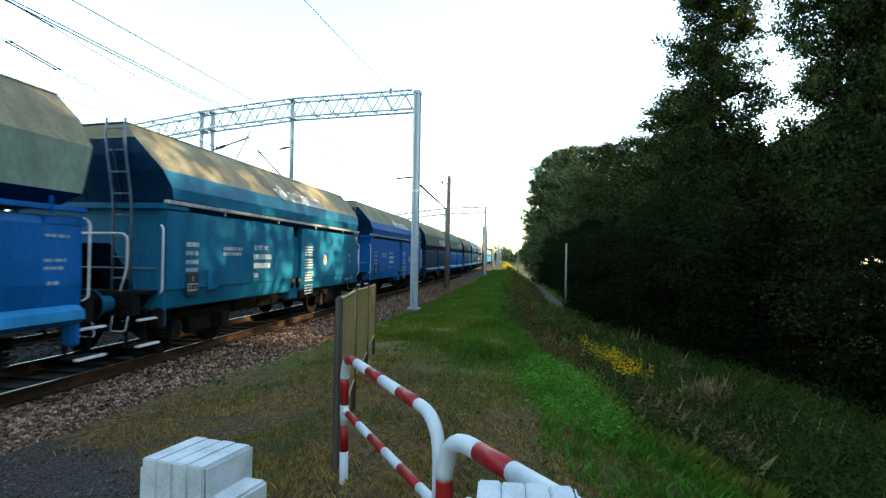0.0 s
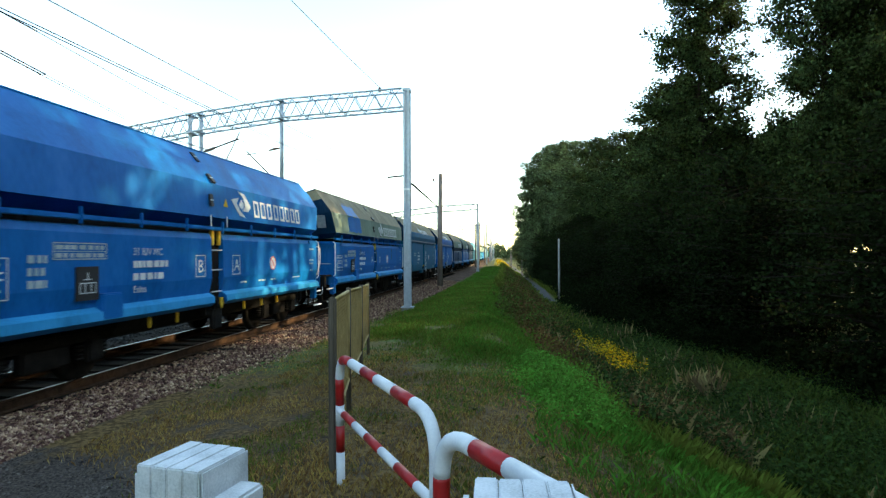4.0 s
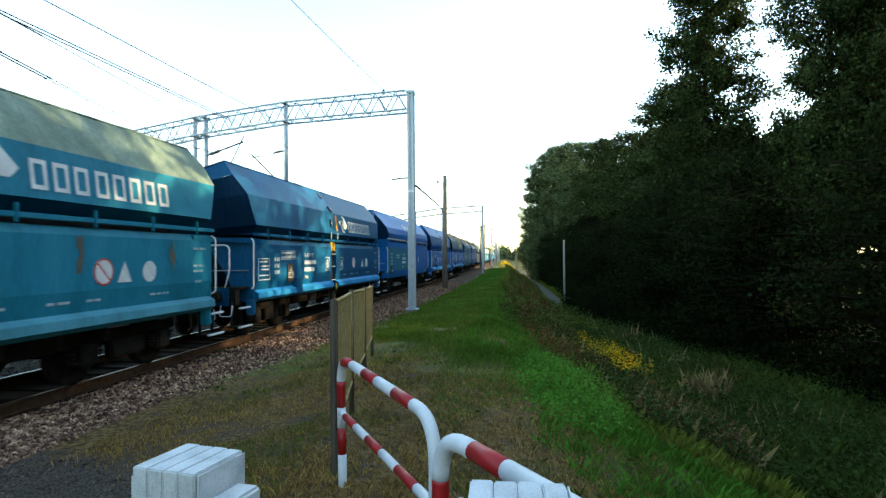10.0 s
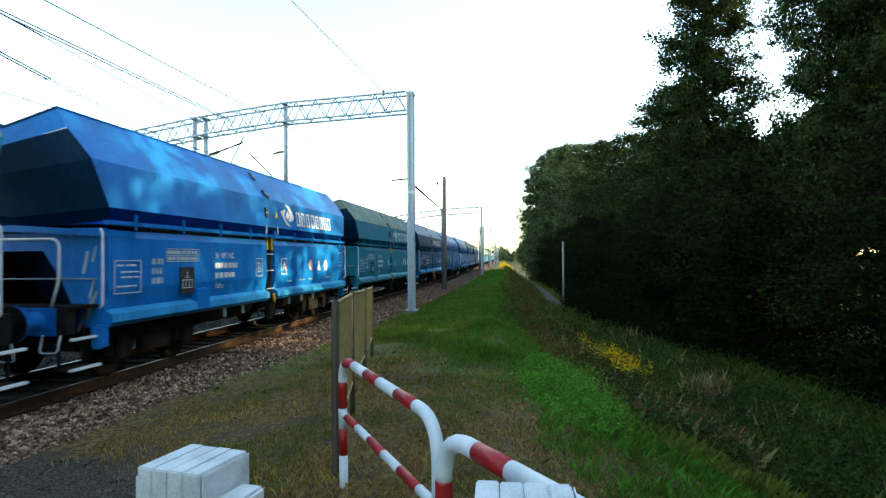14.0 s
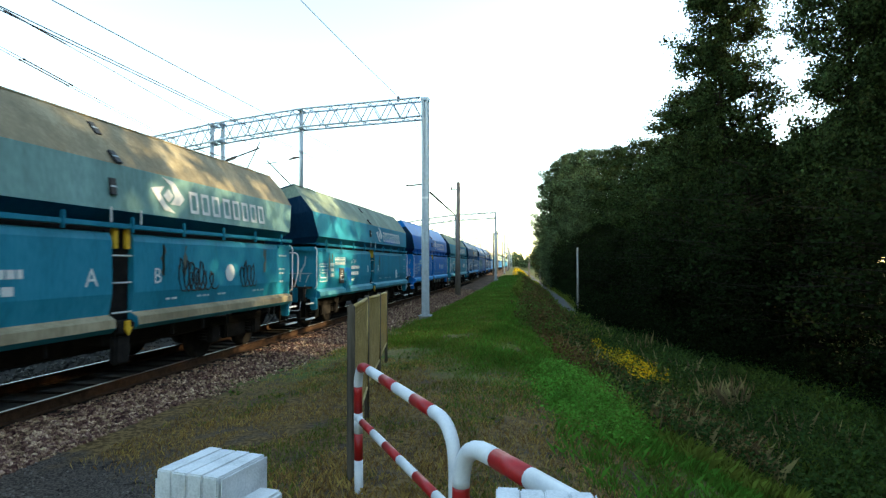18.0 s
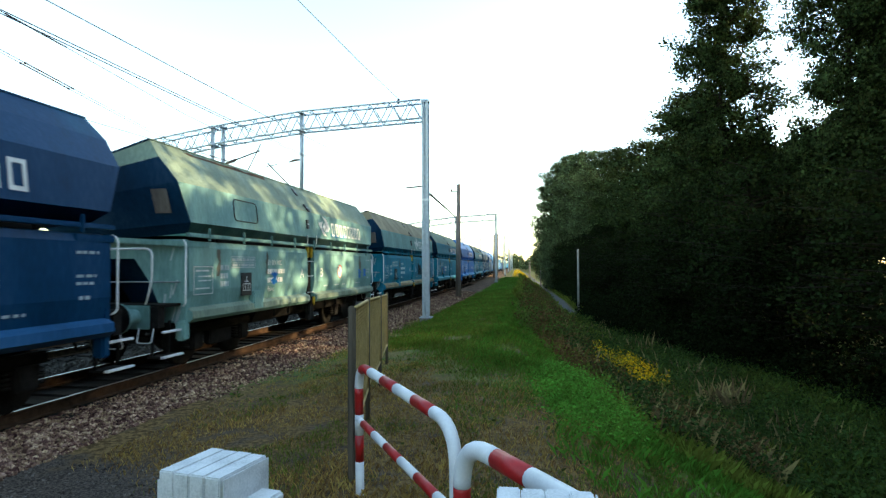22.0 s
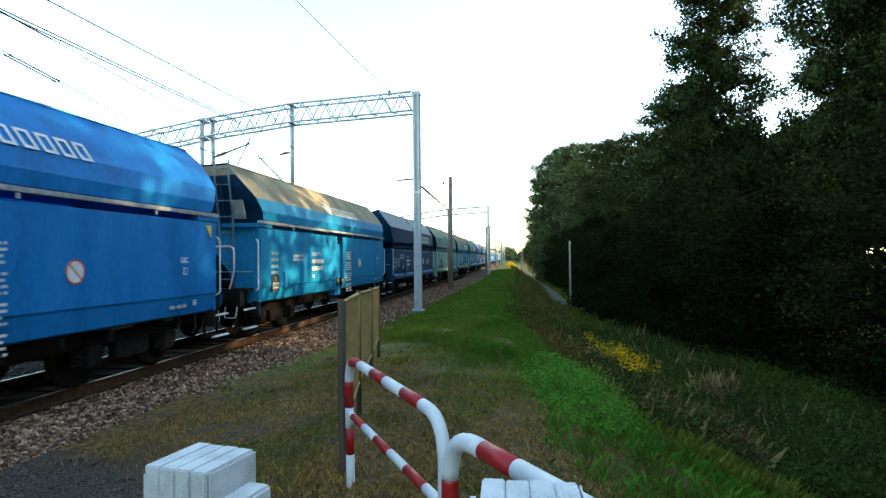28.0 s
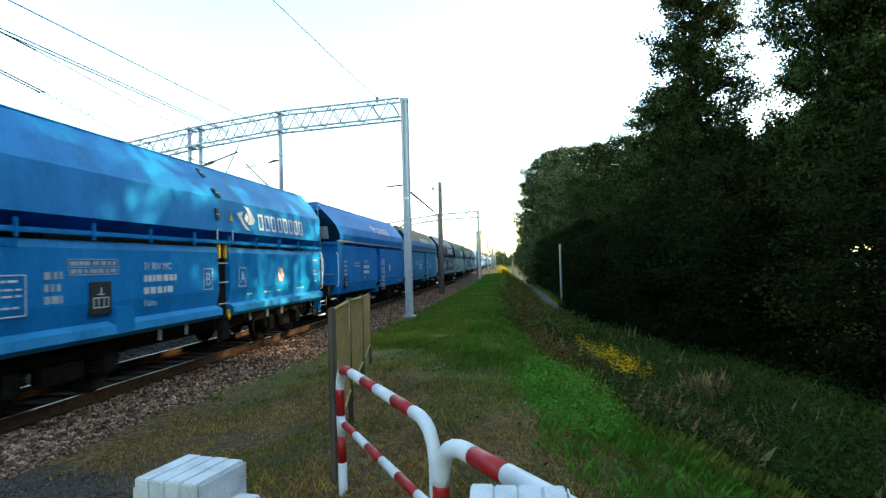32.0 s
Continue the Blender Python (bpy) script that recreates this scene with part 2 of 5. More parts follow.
    def tex(scale, detail=4):
        t = n.new("ShaderNodeTexNoise")
        t.inputs["Scale"].default_value, t.inputs["Detail"].default_value = scale, detail
        l.new(co.outputs["Object"], t.inputs[0])
        return t.outputs[0]

    def mix(fac, c1, c2, lo=0.42, hi=0.58):
        r, mx = n.new("ShaderNodeMapRange"), n.new("ShaderNodeMix")
        mx.data_type = "RGBA"
        r.inputs["From Min"].default_value, r.inputs["From Max"].default_value = lo, hi
        l.new(fac, r.inputs[0]), l.new(r.outputs[0], mx.inputs["Factor"])
        for k, c in (("A", c1), ("B", c2)):
            s = [i for i in mx.inputs if i.name == k and i.type == "RGBA"][0]
            if isinstance(c, tuple):
                s.default_value = (*c, 1)
            else:
                l.new(c, s)
        return [o for o in mx.outputs if o.type == "RGBA"][0]

    soil = mix(tex(30), (0.045, 0.032, 0.022), (0.13, 0.095, 0.065))
    green = mix(tex(14), (0.06, 0.095, 0.02), (0.115, 0.165, 0.04))
    dry = mix(tex(22), (0.11, 0.085, 0.03), (0.20, 0.16, 0.062))
    turf = mix(tex(0.9), green, dry)
    zone = n.new("ShaderNodeVectorMath")
    zone.operation = "DISTANCE"
    zone.inputs[1].default_value = (-2.8, 5.2, -0.1)
    l.new(co.outputs["Object"], zone.inputs[0])
    ragged = n.new("ShaderNodeMath")
    ragged.operation = "MULTIPLY_ADD"
    ragged.inputs[1].default_value = 5.0
    l.new(tex(0.7), ragged.inputs[0]), l.new(zone.outputs["Value"], ragged.inputs[2])
    straw = mix(tex(18), (0.07, 0.043, 0.017), (0.20, 0.13, 0.055))
    turf = mix(ragged.outputs[0], straw, turf, 6.0, 8.6)
    turf = mix(tex(2.6), turf, soil, 0.52, 0.66)
    # grey gravel by the crossing
    sep = n.new("ShaderNodeSeparateXYZ")
    l.new(co.outputs["Object"], sep.inputs[0])
    d = n.new("ShaderNodeVectorMath")
    d.operation = "DISTANCE"
    d.inputs[1].default_value = (-5.6, 2.6, -0.2)
    l.new(co.outputs["Object"], d.inputs[0])
    wob = n.new("ShaderNodeMath")
    wob.operation = "MULTIPLY_ADD"
    wob.inputs[1].default_value = 1.6
    l.new(tex(1.7), wob.inputs[0]), l.new(d.outputs["Value"], wob.inputs[2])
    gravel = mix(tex(45), (0.03, 0.024, 0.02), (0.115, 0.092, 0.075))
    turf = mix(wob.outputs[0], gravel, turf, 3.8, 4.3)
    l.new(turf, b.inputs["Base Color"])
    bp = n.new("ShaderNodeBump")
    bp.inputs["Strength"].default_value, bp.inputs["Distance"].default_value = 0.6, 0.03
    l.new(tex(26, 6), bp.inputs["Height"]), l.new(bp.outputs[0], b.inputs["Normal"])
    return m


def steps(*runs):
    out = []
    for a_, b_, d_ in runs:
        out += list(np.arange(a_, b_, d_))
    return out + [runs[-1][1]]


gx = steps((-2500, -100, 300), (-100, -16, 12), (-16, -6, 1.0), (-6, 7, 0.3), (7, 40, 1.5), (40, 100, 12), (100, 2500, 300))
gy = steps((-2500, -60, 400), (-60, 0, 6), (0, 30, 0.4), (30, 130, 2), (130, 400, 15), (400, 4000, 400))
verts = [(x, y, lie(x, y) if abs(x) < 500 and y < 500 else -1.0) for y in gy for x in gx]
nx = len(gx)
faces = [(j * nx + i, j * nx + i + 1, (j + 1) * nx + i + 1, (j + 1) * nx + i) for j in range(len(gy) - 1) for i in range(nx - 1)]
ground = linked("ground", bulk("ground", verts, faces, ground_material(), smooth=True))
tagged(ground, "grassy railway bank with bare soil and grey gravel", "ground", kind="structure")

def path_x(y):
    """The middle of the path at the foot of the bank."""
    return float(np.interp(y, (20, 28, 49, 60), (7.2, 5.8, 3.6, 3.25)))


# the sandy path at the foot of the bank
PATH_SAND = surface("path_gravel", ((0.09, 0.085, 0.08), (0.15, 0.145, 0.135)), 0.95, 0, 2, 30, 0.4)
verts, faces = [], []
for i, y in enumerate(np.arange(20, 330, 3.0)):
    wob = 0.2 * math.sin(y * 0.11)
    for j in range(6):
        xx = path_x(y) - 0.67 + 0.27 * j + bend(y) + wob
        verts.append((xx, y, lie(xx, y) + (0.04 if 0 < j < 5 else -0.1)))
    if i:
        k = 6 * i
        faces += [(k - 6 + j, k - 5 + j, k + 1 + j, k + j) for j in range(5)]
tagged(linked("footpath", bulk("footpath", verts, faces, PATH_SAND, smooth=True)), "pale gravel path at the foot of the bank", "path", kind="structure")

# ---- track ----
TRACKS = (-7.535, -11.535)


def ribbon(name, section, ys, x0, mats, index=None):
    """A profile carried along the bend of the line."""
    v, f, k = [], [], len(section)
    for y in ys:
        v += [(x0 + sx + bend(y), y, sz) for sx, sz in section]
    for j in range(len(ys) - 1):
        for i in range(k - 1):
            f.append((j * k + i, j * k + i + 1, (j + 1) * k + i + 1, (j + 1) * k + i))
    idx = None if index is None else [index[i] for j in range(len(ys) - 1) for i in range(k - 1)]
    return bulk(name, v, f, *mats, index=idx)


line_ys = steps((-60, 30, 6), (30, 130, 4), (130, 900, 30))
# First bed material: dirty ballast with the train's shade put into the colour.
bed = ribbon("ballast_bed", [(-1.95 - 4.0, -0.62), (-1.6 - 4.0, -0.2), (0.7, -0.2), (1.45, -0.2), (2.3, -0.29), (3.0, -0.36)], line_ys, TRACKS[0], [surface("dirty_shaded_ballast", ((0.009, 0.0075, 0.0065), (0.024, 0.02, 0.017)), 0.95, 0, 1.5, 28, 0.9), surface("ballast_ground", ((0.03, 0.019, 0.013), (0.10, 0.062, 0.043), (0.20, 0.135, 0.095)), 0.95, 0, 1.5, 28, 0.9)], [0, 0, 1, 1, 1])
tagged(linked("ballast_bed", bed), "brown crushed-stone track bed", "track bed", kind="structure")
RAIL = [(-0.07, -0.172), (-0.07, -0.158), (-0.012, -0.145), (-0.012, -0.045), (-0.036, -0.032), (-0.036, -0.004), (-0.012, 0.0), (0.026, 0.0),
        (0.036, -0.004), (0.036, -0.032), (0.012, -0.045), (0.012, -0.145), (0.07, -0.158), (0.07, -0.172)]
for c in TRACKS:
    for s in (-0.757, 0.757):
        r = linked("rail", ribbon("rail", RAIL, line_ys, c + s, (RAIL_SIDE, RAIL_TOP), [1 if i == 6 else 0 for i in range(13)]))
        tagged(r, "rust-brown steel rail with a polished top", "rail", "rails", "structure")

# loose ballast stones, each a small uneven block
def stones(name, count, spot, size, mat, seed, label):
    rng = np.random.default_rng(seed)
    base = np.array([(-1, -1, -1), (1, -1, -1), (1, 1, -1), (-1, 1, -1), (-1, -1, 1), (1, -1, 1), (1, 1, 1), (-1, 1, 1)], float)
    quads = np.array([(0, 3, 2, 1), (4, 5, 6, 7), (0, 1, 5, 4), (1, 2, 6, 5), (2, 3, 7, 6), (3, 0, 4, 7)])
    v, f, made = [], [], 0
    while made < count:
        x, y, z = spot(rng)
        s = rng.uniform(*size) * 0.5
        p = base * (s * rng.uniform(0.6, 1.3, 3)) * rng.uniform(0.55, 1.1, (8, 3))
        rot = np.array(Euler(rng.uniform(0, 6.28, 3)).to_matrix())
        v.append(p @ rot.T + (x, y, z + s * 0.35))
        f.append(quads + 8 * made)
        made += 1
    ob = linked(name, bulk(name, np.concatenate(v), np.concatenate(f), mat))
    return tagged(ob, label, "stones", kind="stuff")


def on_bank(rng):
    y = 3.5 + 44 * rng.random() ** 1.9
    x = -6.62 + 2.15 * rng.random() ** 1.15 if y > 8.5 else -6.62 + 1.3 * rng.random()
    xs = x + 7.535
    return x + bend(y), y, float(np.interp(xs, (1.45, 2.3, 3.0, 5), (-0.2, -0.27, -0.34, -0.3))) + 0.02 * rng.random()


stones("ballast_stones", 36000, on_bank, (0.022, 0.050), STONE, 3, "brown and grey crushed ballast stones")


def between(rng):
    y = 4 + 26 * rng.random() ** 1.4
    return rng.uniform(-13.2, -8.6), y, -0.205


stones("track_stones", 5000, between, (0.04, 0.08), surface("dark_stones", ((0.03, 0.028, 0.026), (0.085, 0.08, 0.072)), 0.95, 0, 3, 30, 0.3, spread=0.5), 6, "dark ballast stones between the tracks")


def on_gravel(rng):
    while True:
        x, y = rng.uniform(-6.4, -2.4), rng.uniform(2.0, 6.2)
        if math.hypot(x + 5.6, y - 2.6) < 3.3:
            return x, y, lie(x, y) - 0.005


stones("gravel", 2500, on_gravel, (0.012, 0.035), surface("grey_gravel", ((0.05, 0.042, 0.036), (0.18, 0.155, 0.135)), 0.9, 0, 3, 20, 0.2, spread=0.4), 5, "dark grey gravel at the crossing")

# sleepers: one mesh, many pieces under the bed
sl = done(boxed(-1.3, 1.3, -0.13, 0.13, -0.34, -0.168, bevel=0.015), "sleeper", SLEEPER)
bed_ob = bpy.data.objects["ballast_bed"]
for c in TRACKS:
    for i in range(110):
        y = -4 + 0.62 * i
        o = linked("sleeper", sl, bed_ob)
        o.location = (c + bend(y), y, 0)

# ---- catenary portals ----
def beam_z(x):
    """The underside-to-top line of the cambered lattice beam."""
    return float(np.interp(x, (-16.8, -15.9, -12.94, -9.35, -4.2), (7.15, 7.31, 7.79, 8.21, 8.46)))


def portal(y):
    base = lie(-4.2, y) if y > 0 else -0.2
    p = new("catenary_portal")
    tagged(p, "galvanised steel lattice portal over two tracks", "catenary portal", "catenary portals")
    for x, z in ((-4.2, base), (-16.8, -0.5)):
        bm = bmesh.new()
        top = beam_z(x) + 0.02
        post = part("post", boxed(x - 0.09, x + 0.09, -0.08, 0.08, z + 0.1, top - 0.1), GALV, p)
        for sx in (-0.085, 0.085):
            for sy in (-0.13, 0.13):
                part("channel", boxed(x + sx - 0.045, x + sx + 0.045, sy - 0.03, sy + 0.03, z + 0.14, top, bevel=0.008), GALV, post)
        for sy in (-0.21, 0.21):
            part("gusset", boxed(x - 0.012, x + 0.012, sy - 0.06, sy + 0.06, z + 0.16, z + 0.6, bevel=0.004), GALV, post)
        part("band", boxed(x - 0.14, x + 0.14, -0.17, 0.17, 4.46, 4.54, bevel=0.006), WHITE, post, "white painted band")
        part("footing", boxed(x - 0.22, x + 0.22, -0.22, 0.22, z - 0.4, z + 0.10, bevel=0.03), GREY_CONCRETE, post, "concrete footing")
        part("base_plate", boxed(x - 0.24, x + 0.24, -0.24, 0.24, z + 0.12, z + 0.16, bevel=0.006), GALV, post)
        part("cap", boxed(x - 0.15, x + 0.15, -0.17, 0.17, top - 0.10, top + 0.02, bevel=0.01), GALV, post)
    # the beam: four chords with zigzag lacing
    xs = list(np.linspace(-16.6, -4.35, 31))
    for dy in (-0.3, 0.3):
        for dz in (0.0, -0.74):
            part("chord", tube(bmesh.new(), [(x, dy, beam_z(x) + dz) for x in xs[::2]], 0.036 if y < 60 else 0.06, 6), GALV, p)
    near = 0 < y < 80
    joined = None if near else bmesh.new()
    for dy in (-0.3, 0.3):
        for i in range(len(xs) - 1):
            a_, b_ = (0.0, -0.74) if i % 2 else (-0.74, 0.0)
            ends = [(xs[i], dy, beam_z(xs[i]) + a_), (xs[i + 1], dy, beam_z(xs[i + 1]) + b_)]
            if near:
                part("lace_bar", tube(bmesh.new(), ends, 0.022 if y < 60 else 0.028, 5), GALV, p)
            else:
                tube(joined, ends, 0.022, 5)
    for i in range(len(xs) - 1):
        for dz in (0.0, -0.74):
            s = 0.3 if i % 2 else -0.3
            ends = [(xs[i], s, beam_z(xs[i]) + dz), (xs[i + 1], -s, beam_z(xs[i + 1]) + dz)]
            if near:
                part("brace_bar", tube(bmesh.new(), ends, 0.014, 5), GALV, p)
            else:
                tube(joined, ends, 0.014, 5)
    if not near:
        tagged(part("lacing", joined, GALV, p), kind="stuff")
    # hangers with their cantilevers
    for hx, low, dy in ((-9.4, 4.3, 0.0), (-12.95, 4.6, 0.12), (-13.3, 4.6, -0.12)):
        h = part("hanger", tube(bmesh.new(), [(hx, dy, low), (hx, dy, beam_z(hx) + 0.1)], 0.085, 8), GALV, p)
        for dz in (0.0, -0.74):
            part("clamp", boxed(hx - 0.10, hx + 0.10, -0.33, 0.33, beam_z(hx) + dz - 0.035, beam_z(hx) + dz + 0.035, bevel=0.01), GALV, h)
    arm = part("cantilever", tube(bmesh.new(), [(-12.85, 0, 6.2), (-11.25, 0, 6.72)], 0.03, 6), DARK_STEEL, p)
    part("strut", tube(bmesh.new(), [(-11.85, 0, 5.75), (-11.2, 0, 7.0)], 0.02, 6), DARK_STEEL, arm)
    part("insulator", tube(bmesh.new(), [(-12.7, 0, 6.25), (-12.3, 0, 6.38)], 0.06, 8), INSULATOR, arm)
    arm = part("cantilever", tube(bmesh.new(), [(-9.45, 0, 4.75), (-10.9, 0, 6.2)], 0.028, 6), DARK_STEEL, p)
    part("strut", tube(bmesh.new(), [(-10.95, 0, 6.05), (-10.45, 0, 6.12)], 0.018, 6), DARK_STEEL, arm)
    part("insulator", tube(bmesh.new(), [(-9.45, 0, 6.29), (-9.7, 0, 6.27), (-9.95, 0, 6.2)], [0.03, 0.055, 0.03], 8), INSULATOR, p)
    part("bracket", tube(bmesh.new(), [(-4.35, 0, 5.05), (-5.0, 0, 5.0)], 0.03, 6), DARK_STEEL, p)
    part("insulator", tube(bmesh.new(), [(-5.3, 0, beam_z(-5.3)), (-5.3, 0, 8.5), (-5.3, 0, 8.62)], [0.03, 0.075, 0.04], 8), INSULATOR, p)
    p.matrix_world = pose(bend(y), y, 0, 0, 0, math.degrees(math.atan(0.0004 * max(0, min(60, y - 30)))))
    return p


SPANS = (-29.0, 22.4, 74.0, 125.0, 176.0, 227.0, 278.0, 329.0)
for y in SPANS:
    portal(y)


def wire(name, x, zs, sag, r, label, spans=SPANS, part_of=None):
    """A wire hung from portal to portal, one height at each, sagging by sag metres between."""
    bm, pts = bmesh.new(), []
    for a_, b_ in zip(spans, spans[1:]):
        for k in range(10):
            s = k / 10
            y = a_ + (b_ - a_) * s
            pts.append((x + bend(y), y, zs - sag * 4 * s * (1 - s)))
    pts.append((x + bend(spans[-1]), spans[-1], zs))
    tube(bm, pts, r, 5)
    ob = part(name, bm, WIRE)
    return tagged(ob, label, "wire", "overhead wires")


wire("contact_wire", -7.53, 5.62, 0.04, 0.0095, "twin copper contact wire over the near track")
wire("contact_wire", -7.60, 5.60, 0.04, 0.0095, "twin copper contact wire over the near track")
wire("messenger_wire", -7.55, 6.36, 0.33, 0.0095, "sagging messenger wire over the near track")
wire("contact_wire", -11.5, 6.0, 0.46, 0.010, "copper contact wire over the far track")
wire("feeder_wire", -5.30, 8.6, 0.95, 0.010, "thin feeder wire on top of the portals")
for dx in (0.0, 0.12):
    ob = part("messenger_wire", tube(bmesh.new(), [(-11.5 + dx, 8, 6.93), (-11.5 + dx, 11.4, 6.53), (-11.5 + dx, 15.95, 5.97), (-11.5 + dx, 22.4, 5.8)], 0.008, 5), WIRE)
    tagged(ob, "anchor wire descending to the far track", "wire", "overhead wires")
    ob = part("rod_insulator", tube(bmesh.new(), [(-11.5 + dx, 11.3, 6.54), (-11.5 + dx, 11.4, 6.53), (-11.5 + dx, 12.6, 6.385), (-11.5 + dx, 12.7, 6.37)], [0.028, 0.016, 0.016, 0.028], 6), INSULATOR)
    tagged(ob, "long dark rod insulator on the anchor wire", "insulator", "wire insulators")
ob = part("messenger_wire", tube(bmesh.new(), [(-9.5, 7.6, 6.62), (-9.5, 10.4, 6.43), (-9.5, 14.5, 6.11), (-9.5, 22.4, 5.85)], 0.008, 5), WIRE)
tagged(ob, "wire crossing down between the tracks", "wire", "overhead wires")
ob = part("rod_insulator", tube(bmesh.new(), [(-9.5, 9.0, 6.525), (-9.5, 10.4, 6.43)], 0.016, 6), INSULATOR)
tagged(ob, "dark rod insulator on a wire", "insulator", "wire insulators")
ob = part("anchor_cable", tube(bmesh.new(), [(-4.05, 22.6, 4.75), (-6.3, 48, 5.9), (-9.95, 74, 7.55)], 0.042, 6), DARK_STEEL)
tagged(ob, "dark anchor cable running to the next portal", "cable")

# ---- poles ----
def pole(name, x, y, top, r0, r1, mat, label, lean=0.0, arms=(), base=None):
    z = lie(x, y) - 0.3 if base is None else base
    p = new(name)
    tagged(p, label, "pole", "line-side poles")
    shaft = part("shaft", tube(bmesh.new(), [(0, 0, 0), (0.1 * lean, 0, 0.4 * (top - z)), (lean, 0, top - z)], [r0, (r0 + r1) / 2, r1], 10), mat, p)
    for h in arms:
        a_ = part("cross_arm", tube(bmesh.new(), [(lean - 0.55, 0, top - z - h), (lean, 0, top - z - h)], 0.03, 6), DARK_STEEL, p)
        part("insulator", tube(bmesh.new(), [(lean - 0.5, 0, top - z - h), (lean - 0.5, 0, top - z - h + 0.18)], 0.06, 8), INSULATOR, a_)
    p.location = (x, y, z)
    return p


pole("utility_pole", -5.12, 39.6, 7.55, 0.21, 0.13, POLE_WOOD, "weathered grey concrete utility pole beside the track", 0.06, (0.5,))
for y, x, top in ((100, -6.65, 7.3), (118, -7.1, 8.6), (150, -7.6, 7.6), (205, -8.2, 7.6), (260, -10.2, 7.6)):
    pole("utility_pole", x, y, top, 0.17, 0.11, POLE_WOOD, "distant grey utility pole beside the track", 0.1, (0.4,), -0.6)
pole("thin_pole", 3.72, 48.9, 3.2, 0.10, 0.075, GREY_CONCRETE, "slim grey pole standing in front of the trees", 0.0, (), -2.8)
for x, y, top in ((1.35, 101, 1.0), (-0.75, 130, 3.0), (-0.6, 150, 3.0)):
    pole("thin_pole", x, y, top, 0.11, 0.08, POLE_WOOD, "slim dark pole by the path", 0.0, (), -2.8)

# ---- crossing furniture ----
def barrier(pts, r, labels, joint=0.42, lower=None, offset=0.0):
    """A bent tube railing in red and white lengths; each length is a part."""
    b = new("railing")
    tagged(b, labels, "railing", "red-white railings")
    line = rounded(pts, 0.24, 8)
    total = [0.0]
    for p, q in zip(line, line[1:]):
        total.append(total[-1] + (q - p).length)

    def at(s):
        s = min(max(s, 0), total[-1])
        i = max(j for j in range(len(total)) if total[j] <= s + 1e-9)
        i = min(i, len(line) - 2)
        return line[i].lerp(line[i + 1], (s - total[i]) / max(1e-9, total[i + 1] - total[i]))

    s, k = 0.0, 0
    runs = joint if isinstance(joint, (list, tuple)) else None
    while s < total[-1] - 1e-6:
        e2 = min(total[-1], s + (runs[k % len(runs)] if runs else joint))
        cuts = [s] + [t for t in total if s < t < e2] + [e2]
        part("white_length" if k % 2 == 0 else "red_length", tube(bmesh.new(), [at(c) for c in cuts], r, 14), WHITE if k % 2 == 0 else RED, b, smooth=True)
        s, k = e2, k + 1
    if lower:
        p, q = Vector(lower[0]), Vector(lower[1])
        cuts = [0.0] + list(np.arange(0.15, (q - p).length - 0.1, 0.315)) + [(q - p).length]
        for i, (c0, c1) in enumerate(zip(cuts, cuts[1:])):
            part("white_length" if i % 2 == 0 else "red_length", tube(bmesh.new(), [p.lerp(q, c0 / cuts[-1]), p.lerp(q, c1 / cuts[-1])], r * 0.8, 12),
                 WHITE if i % 2 == 0 else RED, b, smooth=True)
    return b


RAIL_RUNS = [0.52, 0.22, 0.17, 0.22, 0.21, 0.27, 0.34, 0.30, 0.36, 0.31, 1.02, 0.5]
barrier([(-1.46, 4.67, -0.25), (-1.46, 4.62, 1.07), (-0.42, 2.92, 1.07), (-0.42, 2.92, -0.25)], 0.036, "red and white bent tube railing beside the path",
        RAIL_RUNS, ((-1.46, 4.62, 0.62), (-0.42, 2.92, 0.62)))
barrier([(-0.365, 2.71, -0.25), (-0.365, 2.71, 1.07), (0.55, 1.42, 1.07), (0.55, 1.42, -0.25)], 0.042, "red and white bent tube railing beside the white block",
        [0.72, 0.38, 0.44, 0.25, 0.75, 0.24, 0.3], ((-0.365, 2.71, 0.62), (0.55, 1.42, 0.62)))


def concrete_post(m, label):
    """A post of four upright white slabs side by side, with a lower slab at either flank."""
    p = new("concrete_post")
    tagged(p, label, "concrete post", "white concrete posts")
    for i in range(4):
        x = -0.14 + i * 0.0715
        part("slab", boxed(x, x + 0.0695, -0.13, 0.16 - 0.002 * i, -1.2, -0.002 * (i % 2), bevel=0.005), CONCRETE, p)
    part("slab", boxed(0.151, 0.156, -0.12, 0.15, -1.2, -0.01), CONCRETE, p)
    part("cheek", boxed(-0.185, -0.148, -0.10, 0.14, -1.2, -0.045, bevel=0.01), CONCRETE, p)
    part("cheek", boxed(0.16, 0.27, -0.12, 0.10, -1.2, -0.11, bevel=0.012), CONCRETE, p)
    part("core", boxed(-0.13, 0.14, -0.10, 0.13, -1.19, -0.02), GREY_CONCRETE, p)
    p.matrix_world = m
    return p


concrete_post(pose(-1.29, 2.13, 1.11, 0, 0, -10), "white precast concrete post with grooved top beside gravel")
concrete_post(pose(0.005, 1.62, 1.215, 0, 0, 2), "white precast concrete post with grooved top under the railing")


def fence():
    """Old wire-mesh panels in angle frames between a grey wooden post and thin posts."""
    pts = [(-1.62, 4.98, 1.5), (-2.05, 6.9, 1.46), (-2.49, 9.1, 1.38), (-2.94, 11.3, 1.31)]
    f = new("mesh_fence")
    tagged(f, "old yellowed wire-mesh fence panels with a grey post", "fence")
    part("post", boxed(-1.66, -1.595, 4.93, 4.995, -0.3, 1.53, bevel=0.015), OLD_WOOD, f, "weathered grey wooden post")
    for (x0, y0, h0), (x1, y1, h1) in zip(pts, pts[1:]):
        g = 0.06
